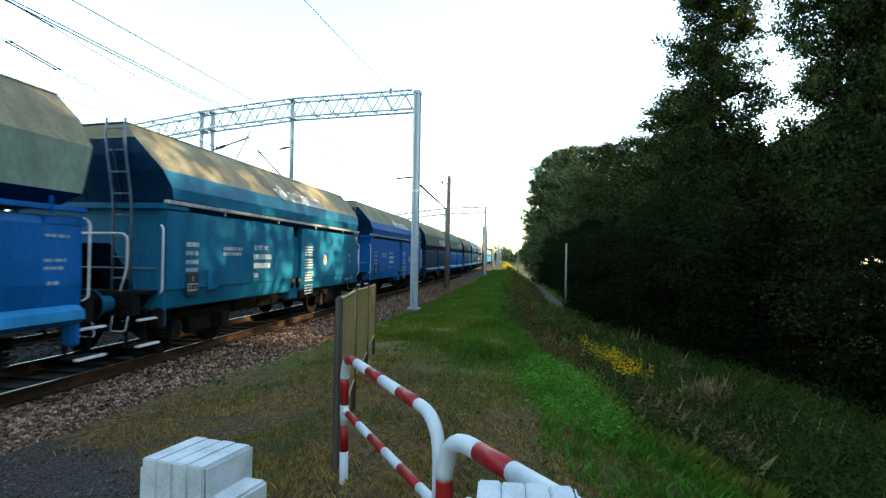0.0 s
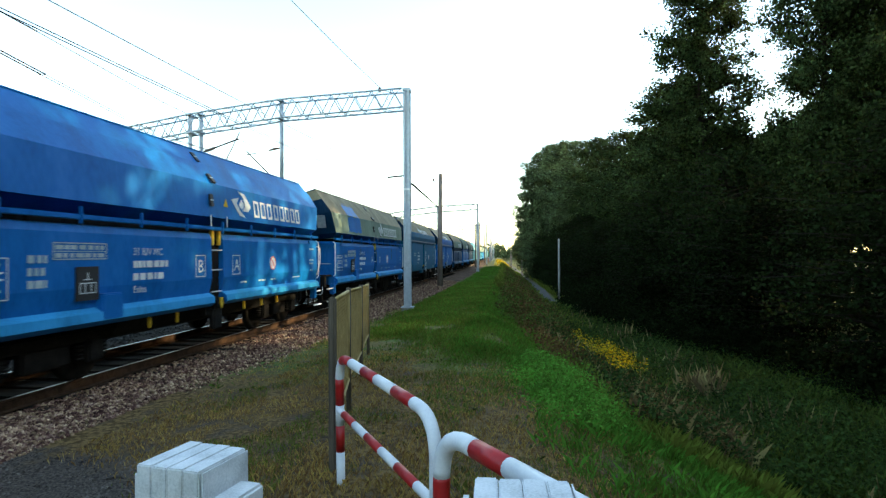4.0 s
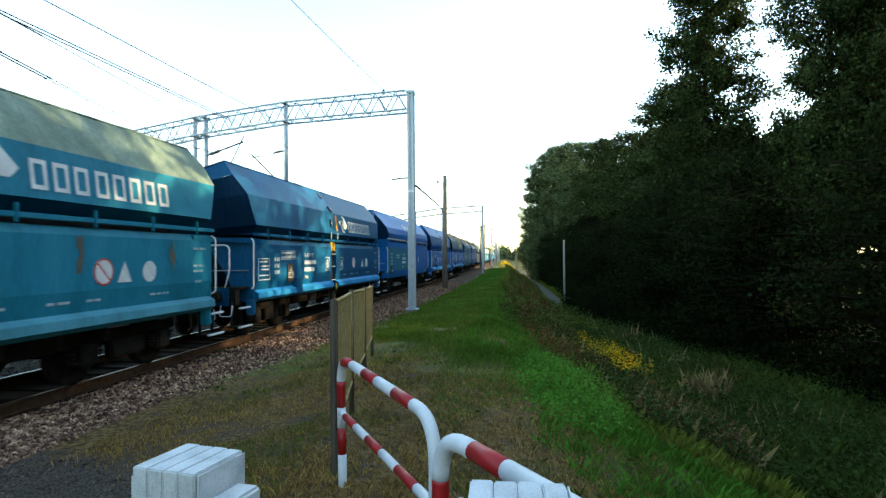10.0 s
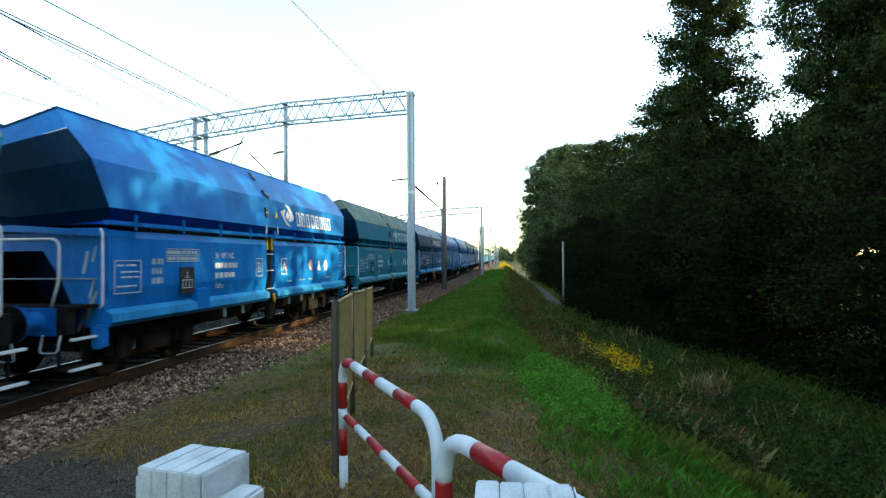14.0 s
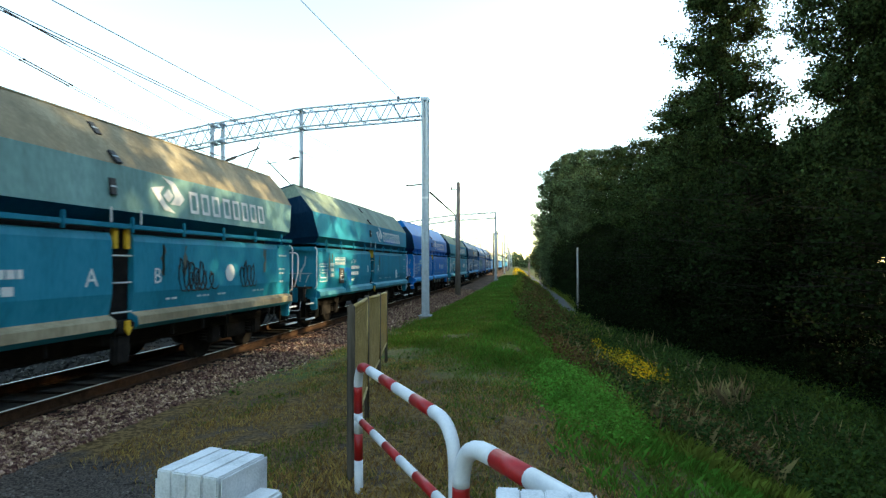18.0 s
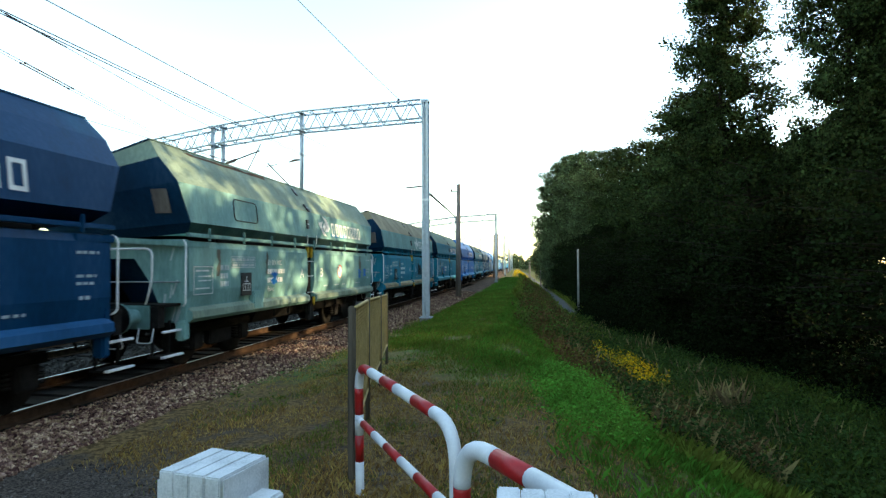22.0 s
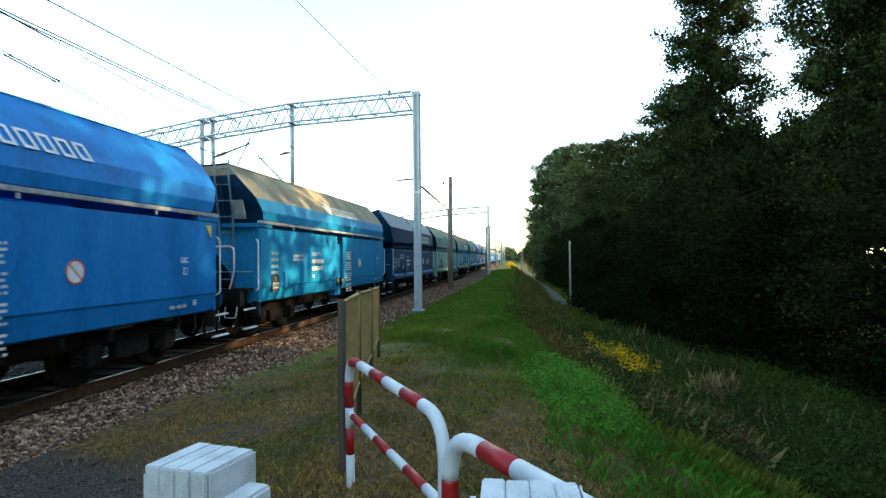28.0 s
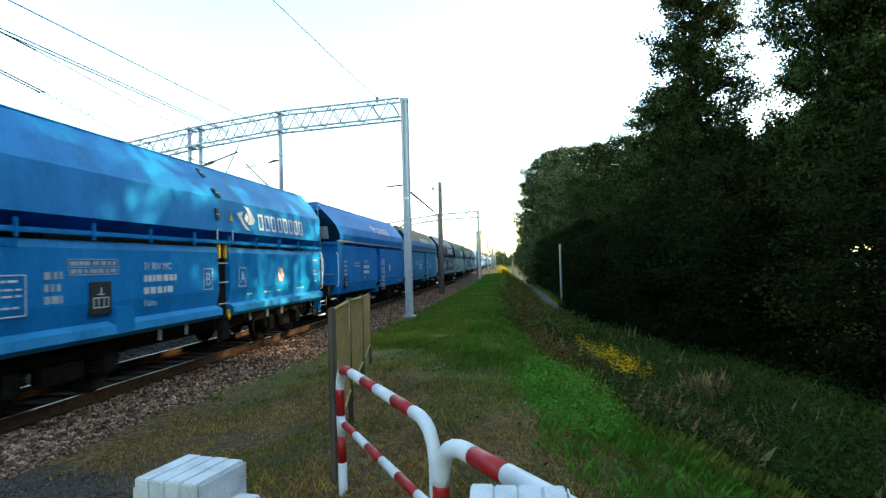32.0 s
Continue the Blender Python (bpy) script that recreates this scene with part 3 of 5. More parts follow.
        z0, z1 = lie(x0, y0) + 0.42, lie(x1, y1) + 0.40
        a_, b_ = Vector((x0, y0, 0)).lerp(Vector((x1, y1, 0)), 0.02), Vector((x0, y0, 0)).lerp(Vector((x1, y1, 0)), 0.98)
        zz = lambda s, k: (z0 + (z1 - z0) * s) * (1 - k) + (h0 + (h1 - h0) * s) * k
        frame_bm = bmesh.new()
        c = [(a_, zz(0, 0)), (b_, zz(1, 0)), (b_, zz(1, 1)), (a_, zz(0, 1))]
        for (p, pz), (q, qz) in zip(c, c[1:] + c[:1]):
            tube(frame_bm, [(p.x, p.y, pz), (q.x, q.y, qz)], 0.02, 6)
        panel = part("panel_frame", frame_bm, MESH_RUST, f)
        bm = bmesh.new()
        n = 34
        for i in range(-16, n):
            for sg in (1, -1):
                ends = []
                for k in (0.0, 1.0):
                    s = (i + 16 * (k if sg > 0 else 1 - k)) / n
                    ends.append((s, k))
                (s0, k0), (s1, k1) = ends
                lo_, hi_ = max(0.0, min(s0, s1)), min(1.0, max(s0, s1))
                if hi_ - lo_ < 0.01:
                    continue
                t0, t1 = (lo_ - s0) / (s1 - s0), (hi_ - s0) / (s1 - s0)
                pp = []
                for t_ in (t0, t1):
                    s, k = s0 + (s1 - s0) * t_, k0 + (k1 - k0) * t_
                    q = a_.lerp(b_, s)
                    pp.append((q.x, q.y, zz(s, k)))
                tube(bm, pp, 0.0045, 4, caps=False)
        part("wire_mesh", bm, MESH_RUST, panel)
        part("post", tube(bmesh.new(), [(x1, y1, lie(x1, y1) - 0.2), (x1, y1, h1 + 0.04)], 0.03, 8), OLD_WOOD, f)
    return f


fence()

# ---- the train ----
STOCK = {}


def shared(key, make, *mats, smooth=False):
    """A mesh that all like pieces share."""
    k = (key, *(m.name for m in mats))
    if k not in STOCK:
        STOCK[k] = done(make(), key, *mats, smooth=smooth)
    return STOCK[k]


def put(name, key, make, mat, parent, label="", at=(0, 0, 0), smooth=False):
    ob = linked(name, shared(key, make, mat, smooth=smooth), parent, label)
    ob.location = at
    if name in ("data_block", "stencil_line", "number_line", "notice", "data_table"):
        tagged(ob, kind="stuff")
    return ob


def lettering(text, size):
    """Flat letters as a mesh, one unit thin, facing +x and reading along +y."""
    k = ("text", text, size)
    if k not in STOCK:
        cu = bpy.data.curves.new("lettering", "FONT")
        cu.body, cu.size, cu.extrude = text, size, 0.001
        cu.resolution_u = 2
        ob = bpy.data.objects.new("lettering", cu)
        me = bpy.data.meshes.new_from_object(ob)
        me.transform(Matrix(((0, 0, 1, 0), (1, 0, 0, 0), (0, 1, 0, 0), (0, 0, 0, 1))))
        bpy.data.objects.remove(ob)
        STOCK[k] = me
    return STOCK[k]


def write(name, text, size, mat, parent, at, lean=0.0):
    k = ("write", text, size, mat.name)
    if k not in STOCK:
        me = lettering(text, size).copy()
        me.materials.clear()
        me.materials.append(mat)
        STOCK[k] = me
    ob = linked(name, STOCK[k], parent)
    ob.matrix_local = pose(*at, 0, lean, 0)
    return ob


def bars(rows, seed=1):
    """Rows of small plain bars in place of small writing: (y, z, length, height) each, broken into words."""
    def make():
        rng, bm = random.Random(seed), bmesh.new()
        for y, z, length, h in rows:
            e_ = y + length
            while y < e_ - 0.03:
                w_ = min(e_ - y, rng.uniform(0.06, 0.16))
                box(bm, -0.002, 0.002, y, y + w_, z, z + h)
                y += w_ + rng.uniform(0.02, 0.05)
        return bm
    return make


def outline(y0, y1, z0, z1, t=0.02):
    def make():
        bm = bmesh.new()
        for q in ((y0, y1, z0, z0 + t), (y0, y1, z1 - t, z1), (y0, y0 + t, z0 + t, z1 - t), (y1 - t, y1, z0 + t, z1 - t)):
            box(bm, -0.002, 0.002, *q)
        return bm
    return make


def disc(r, n=28):
    def make():
        bm = bmesh.new()
        tube(bm, [(-0.003, 0, 0), (0.003, 0, 0)], r, n)
        return bm
    return make


def polygon(pts, t=0.004):
    """A thin plate from (y, z) points, facing +x."""
    def make():
        bm = bmesh.new()
        a_, b_ = [bm.verts.new((t / 2, y, z)) for y, z in pts], [bm.verts.new((-t / 2, y, z)) for y, z in pts]
        bm.faces.new(a_), bm.faces.new(list(reversed(b_)))
        for i in range(len(pts)):
            j = (i + 1) % len(pts)
            bm.faces.new((a_[i], b_[i], b_[j], a_[j]))
        return bm
    return make


HATCHES = (1, 8, 9, 10, 11, 12)
# half cross-section of the upper hopper: across, height, and half length at that height
UPPER = {"falns": [(1.36, 2.50, 5.55), (1.53, 2.68, 5.75), (1.45, 3.37, 6.02), (1.15, 3.80, 6.12), (0.88, 4.13, 6.0)],
         "fals": [(1.36, 2.66, 5.50), (1.53, 2.82, 5.62), (1.55, 3.02, 5.70), (1.47, 3.31, 5.86), (1.27, 3.58, 5.97), (1.05, 3.84, 6.02), (0.80, 4.10, 5.92)]}


def dip(kind, z):
    """How far the middle of an end's edge hangs below its corners."""
    return float(np.interp(z, (2.5, 3.8, 4.1), (0.10, 0.25, 0.26))) if kind == "falns" else 0.04


def sheet(kind, i0, i1, side, thick=0.012):
    """The hopper's side sheet between two of its heights."""
    def make():
        bm, u = bmesh.new(), UPPER[kind][i0:i1 + 1]
        rows = []
        for x, z, h in u:
            rows.append([bm.verts.new((side * x, y, z)) for y in (-h, -h * 0.66, -h * 0.33, 0.0, h * 0.33, h * 0.66, h)])
        for p, q in zip(rows, rows[1:]):
            for j in range(6):
                bm.faces.new((p[j], p[j + 1], q[j + 1], q[j]))
        bmesh.ops.solidify(bm, geom=bm.faces[:], thickness=thick)
        return bm
    return make


def hopper_end(kind, s):
    """The raked end sheet below the cap."""
    def make():
        bm, u = bmesh.new(), UPPER[kind][:-1]
        rows = [[bm.verts.new((k * x * 0.999, s * (h - 0.006), z - dip(kind, z) * (1 - abs(k)))) for k in (-1, -0.5, 0, 0.5, 1)] for x, z, h in u]
        for p, q in zip(rows, rows[1:]):
            for j in range(4):
                bm.faces.new((p[j], p[j + 1], q[j + 1], q[j]))
        bmesh.ops.solidify(bm, geom=bm.faces[:], thickness=0.01)
        return bm
    return make


def lower_panel(y0, y1, side, flare):
    """A bottom flap: flat side plate, thickened edge, and a flared lip along its foot."""
    def make():
        bm = bmesh.new()
        prof = [(1.40, 2.36), (1.47, 2.35), (1.512, 2.24), (1.528, 1.46), (1.47, 1.16), (1.585, 1.09), (1.60, 0.97), (1.52, 0.90), (1.40, 0.90)] if flare else \
               [(1.40, 2.64), (1.515, 2.62), (1.525, 1.70), (1.525, 1.26), (1.50, 1.22), (1.45, 0.93), (1.40, 0.90)]
        ends = [[bm.verts.new((side * x, y, z)) for x, z in prof] for y in (y0, y1)]
        k = len(prof)
        for i in range(k):
            j = (i + 1) % k
            bm.faces.new((ends[0][i], ends[0][j], ends[1][j], ends[1][i]))
        bm.faces.new(ends[0]), bm.faces.new(ends[1])
        return bm
    return make


def lip(y0, y1):
    def make():
        bm = bmesh.new()
        ends = [[bm.verts.new(p) for p in ((1.478, y, 1.165), (1.592, y, 1.098), (1.606, y, 0.975), (1.56, y, 0.96))] for y in (y0, y1)]
        for i in range(4):
            j = (i + 1) % 4
            bm.faces.new((ends[0][i], ends[0][j], ends[1][j], ends[1][i]))
        bm.faces.new(ends[0]), bm.faces.new(ends[1])
        return bm
    return make


def end_plate(s, x, top):
    """The corner gusset of the end: wide at the top, cut away towards a dark middle opening."""
    def make():
        bm, t = bmesh.new(), 0.03
        outer = [(1.44, top), (0.0, top), (0.0, 2.04), (0.42, 2.04), (0.72, 1.62), (0.92, 1.2), (0.95, 0.9), (1.44, 0.9)]
        a_ = [bm.verts.new((x * p, s * 5.70, z)) for p, z in outer]
        b_ = [bm.verts.new((x * p, s * 5.73, z)) for p, z in outer]
        bm.faces.new(a_), bm.faces.new(list(reversed(b_)))
        for i in range(len(outer)):
            j = (i + 1) % len(outer)
            bm.faces.new((a_[i], b_[i], b_[j], a_[j]))
        return bm
    return make


def chute(s):
    """The sloping hopper bottom behind the end opening."""
    def make():
        bm = bmesh.new()
        v = [bm.verts.new(p) for p in ((-0.55, s * 5.55, 2.3), (0.55, s * 5.55, 2.3), (0.35, s * 4.8, 1.2), (-0.35, s * 4.8, 1.2))]
        bm.faces.new(v)
        bmesh.ops.solidify(bm, geom=bm.faces[:], thickness=0.03)
        return bm
    return make


def wheelset():
    bm = bmesh.new()
    for s in (-1, 1):
        x = s * 0.757
        tube(bm, [(x - 0.07, 0, 0), (x - 0.065, 0, 0), (x + 0.065, 0, 0), (x + 0.07, 0, 0)], [0.40, 0.46, 0.455, 0.40], 28)
        tube(bm, [(x + s * 0.05, 0, 0), (x + s * 0.12, 0, 0), (x + s * 0.26, 0, 0)], [0.17, 0.14, 0.1], 14)
    tube(bm, [(-0.757, 0, 0), (0.757, 0, 0)], 0.08, 10)
    return bm


def discharge():
    """The ridge-shaped bottom that throws the load out to both sides."""
    bm = bmesh.new()
    prof = [(-1.3, 0.98), (1.3, 0.98), (1.12, 0.62), (0.55, 0.48), (-0.55, 0.48), (-1.12, 0.62)]
    ends = [[bm.verts.new((x, y, z)) for x, z in prof] for y in (-2.7, 2.7)]
    for i in range(6):
        j = (i + 1) % 6
        bm.faces.new((ends[0][i], ends[0][j], ends[1][j], ends[1][i]))
    bm.faces.new(ends[0]), bm.faces.new(ends[1])
    return bm


def bogie_frame():
    bm = bmesh.new()
    for s in (-1, 1):
        x = s * 1.02
        box(bm, x - 0.07, x + 0.07, -1.25, 1.25, 0.62, 0.78, 0.02)
        box(bm, x - 0.08, x + 0.08, -0.42, 0.42, 0.32, 0.64, 0.03)
        for y in (-0.9, 0.9):
            box(bm, x - 0.12, x + 0.12, y - 0.17, y + 0.17, 0.30, 0.66, 0.03)
            for dy in (-0.25, 0.25):
                for k in range(4):
                    tube(bm, [(x, y + dy, 0.36 + 0.06 * k), (x, y + dy, 0.395 + 0.06 * k)], 0.075, 8)
    box(bm, -1.0, 1.0, -0.2, 0.2, 0.5, 0.72, 0.02)
    return bm


def buffer():
    bm = bmesh.new()
    tube(bm, [(0, 0.12, 0), (0, 0.10, 0), (0, -0.22, 0), (0, -0.24, 0)], [0.10, 0.13, 0.13, 0.16], 14)
    tube(bm, [(0, 0.10, 0), (0, 0.26, 0)], 0.085, 12)
    tube(bm, [(0, 0.26, 0), (0, 0.275, 0), (0, 0.29, 0)], [0.25, 0.25, 0.22], 20)
    return bm


def steps_bar(w_):
    def make():
        bm = bmesh.new()
        box(bm, 1.40, 1.47, -w_, w_, 0.0, 0.035, 0.006)
        return bm
    return make


def wagon(kind, k, lower, upper, roof, end=None, trim=None, name_tone=LETTER, full=True, extras=(), label=""):
    """A four-axle hopper wagon. kind: falns, split in the middle by a narrow ladder bay, or fals, with a smooth rounded hopper."""
    g = new("hopper_wagon")
    tagged(g, label, "hopper wagon", "wagons of the coal train")
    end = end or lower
    trim = trim or lower
    u = UPPER[kind]
    falns = kind == "falns"
    brk = 2 if falns else 3
    for s in (1, -1):
        put("hopper_skirt", f"skirt_{kind}_{s}", sheet(kind, 0, 1, s), lower, g)
        put("hopper_side", f"side_{kind}_{s}", sheet(kind, 1, brk, s), upper, g)
        put("roof_sheet", f"roof_{kind}_{s}", sheet(kind, brk, len(u) - 1, s), roof, g, smooth=not falns)
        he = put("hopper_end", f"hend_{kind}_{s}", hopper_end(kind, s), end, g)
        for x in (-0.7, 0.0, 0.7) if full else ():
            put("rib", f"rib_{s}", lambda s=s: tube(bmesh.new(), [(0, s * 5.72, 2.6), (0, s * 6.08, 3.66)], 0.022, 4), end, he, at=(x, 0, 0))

        def head(kind=kind, s=s):
            bm = bmesh.new()
            rows = [[bm.verts.new((c * x, s * h, z - dip(kind, z) * (1 - abs(c)))) for c in (-1, -0.5, 0, 0.5, 1)] for x, z, h in UPPER[kind][-2:]]
            for c in range(4):
                bm.faces.new((rows[0][c], rows[0][c + 1], rows[1][c + 1], rows[1][c]))
            bmesh.ops.solidify(bm, geom=bm.faces[:], thickness=0.006)
            return bm
        put("end_cap", f"cap_{kind}_{s}", head, roof, g)
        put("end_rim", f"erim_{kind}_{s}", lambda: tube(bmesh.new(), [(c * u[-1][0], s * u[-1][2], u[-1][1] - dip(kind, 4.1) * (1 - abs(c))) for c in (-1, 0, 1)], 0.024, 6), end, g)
        rim_x, rim_z, rim_h = u[-1]
        put("rim", f"rim_{kind}_{s}", lambda: tube(bmesh.new(), [(s * rim_x, -rim_h, rim_z), (s * rim_x, rim_h, rim_z)], 0.022, 6), roof, g)

    def load(kind=kind):
        bm, (x, z, h) = bmesh.new(), UPPER[kind][-1]
        bmesh.ops.create_grid(bm, x_segments=8, y_segments=40, size=1)
        for v in bm.verts:
            v.co = Vector((v.co.x * (x - 0.01), v.co.y * (h - 0.02), z - 0.44 + 0.36 * (1 - v.co.x ** 2) * (1 - v.co.y ** 4) + 0.05 * noise.noise(v.co * 6)))
        return bm
    put("coal_load", f"load_{kind}", load, COAL, g, "coal load")
    # sill rail with brackets
    z_sill = 2.44 if falns else 2.75
    for s in (1, -1):
        rail = put("sill_rail", f"sill_{kind}_{s}", lambda: boxed(s * 1.52 - 0.045, s * 1.52 + 0.045, -5.82, 5.82, z_sill - 0.02, z_sill + 0.05, bevel=0.008), LADDER if not falns else lower, g)
        if s == 1 and full:
            for i in range(9):
                y = -5.2 + i * 1.3
                if falns:
                    put("bracket", "bracket_b", lambda: boxed(1.54, 1.585, -0.02, 0.02, 2.36, 2.60, bevel=0.006), lower, rail, at=(0, y, 0))
                elif i % 2:
                    put("hinge", "hinge_a", lambda: boxed(1.53, 1.56, -0.025, 0.025, 2.65, 2.72, bevel=0.006), LETTER_DIM, rail, at=(0, y, 0))
    # inner hopper as one dark box with its shade put in, and lower body
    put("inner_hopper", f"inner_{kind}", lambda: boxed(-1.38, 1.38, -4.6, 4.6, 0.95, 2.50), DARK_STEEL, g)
    cuts = ((-5.78, -0.36), (0.10, 5.78)) if falns else ((-5.78, -0.28), (0.30, 5.78))
    for s in (1, -1):
        for y0, y1 in cuts:
            pnl = put("side_flap", f"flap_{kind}_{s}_{y0}", lower_panel(y0, y1, s, falns), lower, g)
            if s == 1 and falns:
                put("flap_lip", f"lip_{y0}", lip(y0 + 0.01, y1 - 0.01), trim, pnl, "pale lip along the foot")
    mid = -0.13 if falns else 0.01
    # On falns the recess's shade is put into the bay's dark colour.
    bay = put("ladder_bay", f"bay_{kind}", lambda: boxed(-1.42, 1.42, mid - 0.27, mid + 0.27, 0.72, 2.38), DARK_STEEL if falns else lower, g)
    if falns and full:
        for i, z in enumerate((1.18, 1.62, 2.02)):
            put("rung", "rung", lambda: tube(bmesh.new(), [(1.5, -0.2, 0), (1.5, 0.2, 0)], 0.013, 6), LETTER, bay, at=(0, mid, z))
        for dy in (-0.13, 0.13):
            put("lever", "lever", lambda: boxed(1.44, 1.50, -0.05, 0.05, 2.12, 2.42, bevel=0.012), BRASS_YELLOW, bay, "yellow lever", at=(0, mid + dy, 0))
        put("latch_box", "latch_box", lambda: boxed(1.40, 1.58, -0.2, 0.2, 0.86, 1.06, bevel=0.03), DARK_STEEL, bay, at=(0, mid, 0))
        put("hook", "hook", polygon([(-0.05, 0.2), (0.05, 0.2), (0.05, 0.08), (0.09, 0.1), (0.02, -0.02), (-0.07, 0.1), (-0.05, 0.08)], 0.03), BRASS_YELLOW, bay, "yellow hook", at=(1.6, mid, 0.86))
        put("latch_leg", "latch_leg", lambda: boxed(1.42, 1.54, -0.16, 0.16, 0.42, 0.86, bevel=0.03), DARK_STEEL, bay, at=(0, mid, 0))
        # Slots are solid black blocks: the shade in the holes is their colour.
        for i, (y, z, x) in enumerate(((-0.36, 3.02, 1.50), (-0.2, 3.48, 1.40), (-0.2, 3.92, 1.05))):
            slot = put("step_slot", f"slot_{i > 0}", lambda i=i: boxed(-0.02, 0.02, -0.055, 0.055, -0.12, 0.12), BLACK, g, "black block standing for a footstep slot")
            slot.matrix_local = pose(x + 0.012, y, z, 0, -7 if i == 0 else -40, 0)
            put("rung", "slot_rung", lambda: boxed(0.012, 0.024, -0.055, 0.055, -0.012, 0.012), LETTER_DIM, slot)
    if not falns and full:
        for y in (-0.2, 0.22):
            put("latch", "latch_a", lambda: boxed(1.42, 1.5, -0.05, 0.05, 1.0, 1.28, bevel=0.02), DARK_STEEL, bay, at=(0, y, 0))
            put("knob", "knob_a", lambda: tube(bmesh.new(), [(1.5, 0, 1.2), (1.53, 0, 1.2)], 0.05, 10), BRASS_YELLOW, bay, "yellow knob", at=(0, y, 0))
    # underframe, ends, running gear
    put("underframe", "underframe", lambda: box(box(boxed(-0.35, 0.35, -6.2, 6.2, 0.84, 1.10), -1.3, 1.3, -6.3, -6.12, 0.86, 1.22), -1.3, 1.3, 6.12, 6.3, 0.86, 1.22), DARK_STEEL, g)
    for s in (-1, 1):
        for x in (-1, 1):
            put("end_plate", f"endplate_{kind}_{s}_{x}", end_plate(s, x, 2.38 if falns else 2.66), lower, g)
            put("corner_post", f"cpost_{kind}_{s}_{x}", lambda s=s, x=x: boxed(x * 1.45 - 0.05, x * 1.45 + 0.05, s * 5.76 - 0.05, s * 5.76 + 0.05, 0.62, 2.36 if falns else 2.64, bevel=0.01), lower, g)
            put("corner_foot", f"cfoot_{s}_{x}", lambda s=s, x=x: boxed(x * 1.44 - 0.1, x * 1.44 + 0.08, s * 5.78 - 0.13, s * 5.78 + 0.03, 0.60, 0.95, bevel=0.03), lower if falns else DARK_STEEL, g)
            put("buffer_plate", f"bplate_{s}_{x}", lambda s=s, x=x: boxed(x * 0.875 - 0.28, x * 0.875 + 0.28, s * 6.31 - 0.012, s * 6.31 + 0.012, 0.84, 1.24, bevel=0.01), lower if falns else DARK_STEEL, g)
        # Dark sheet stands in for the shade inside the end opening.
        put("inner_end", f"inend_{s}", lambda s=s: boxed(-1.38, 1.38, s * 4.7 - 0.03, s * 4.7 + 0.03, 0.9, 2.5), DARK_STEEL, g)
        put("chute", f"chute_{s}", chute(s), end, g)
        put("end_sill", f"endsill_{s}_{kind}", lambda s=s: box(box(bmesh.new(), -1.53, 0.0, s * 5.5 - 0.36, s * 5.5 + 0.36, -0.05, 0.05, 0.01, pose(0, 0, z_sill - 0.06, 0, -3.5 if falns else 0, 0)), 0.0, 1.53, s * 5.5 - 0.36, s * 5.5 + 0.36, -0.05, 0.05, 0.01, pose(0, 0, z_sill - 0.06, 0, 3.5 if falns else 0, 0)), lower, g)
        put("cross_rod", f"crossrod_{s}", lambda s=s: tube(bmesh.new(), [(-1.35, s * 5.78, 1.62), (1.35, s * 5.78, 1.62)], 0.014, 6), LADDER, g)
        put("platform", f"platform_{s}", lambda s=s: boxed(-1.35, 1.35, s * 6.0 - 0.26, s * 6.0 + 0.26, 1.20, 1.25, bevel=0.008), DARK_STEEL, g)
        for x in (-0.875, 0.875):
            b = put("buffer", "buffer", buffer, DARK_STEEL if k % 3 else lower, g)
            b.matrix_local = pose(x, s * 6.44, 1.05, 0, 0, 0 if s > 0 else 180)
        put("coupling", f"coupling_{s}", lambda s=s: tube(tube(bmesh.new(), [(0, s * 6.2, 1.02), (0, s * 6.5, 1.0), (0, s * 6.72, 0.8)], 0.05, 6), [(0.35, s * 6.3, 0.95), (0.36, s * 6.5, 0.6), (0.2, s * 6.7, 0.55)], 0.025, 6), DARK_STEEL, g)
        if full:
            hr = [(-0.2, s * 6.22, 2.2), (1.12, s * 6.22, 2.2), (1.12, s * 6.22, 1.62), (1.0, s * 6.22, 1.22)]
            put("handrail", f"handrail_{s}", lambda: tube(bmesh.new(), rounded(hr, 0.14, 5), 0.019, 8), WHITE, g, "white handrail", smooth=True)
            put("grab_iron", f"grab_{s}", lambda: tube(bmesh.new(), rounded([(1.47, s * 5.86, 1.2), (1.54, s * 5.9, 1.25), (1.54, s * 5.9, 2.3), (1.47, s * 5.86, 2.36)], 0.05, 4), 0.016, 6), WHITE, g, "white grab iron")
            for z, w_ in ((0.78, 0.26), (0.36, 0.28)):
                st = put("footstep", f"footstep_{w_}", steps_bar(w_), WHITE, g, "white-edged footstep", at=(0, s * 6.1, z))
            put("step_tread", "step_tread", lambda: boxed(1.15, 1.395, -0.26, 0.26, 0.0, 0.03), DARK_STEEL, g, at=(0, s * 6.1, 0.36))
            for dy in (-0.23, 0.23):
                put("step_hanger", "step_hanger", lambda: boxed(1.2, 1.24, -0.02, 0.02, 0.36, 0.95), DARK_STEEL, g, at=(0, s * 6.1 + dy, 0))
            put("hose", f"hose_{s}", lambda: tube(bmesh.new(), rounded([(0.55, s * 6.3, 0.95), (0.58, s * 6.52, 0.9), (0.6, s * 6.6, 0.45), (0.5, s * 6.62, 0.35)], 0.12, 4), 0.022, 6), BLACK, g)
            put("shunter_grip", f"grip_{s}", lambda: tube(bmesh.new(), rounded([(0.98, s * 6.34, 0.86), (0.98, s * 6.4, 0.62), (1.25, s * 6.4, 0.62), (1.25, s * 6.34, 0.86)], 0.06, 4), 0.009, 6), WHITE, g, "white shunter's grip")
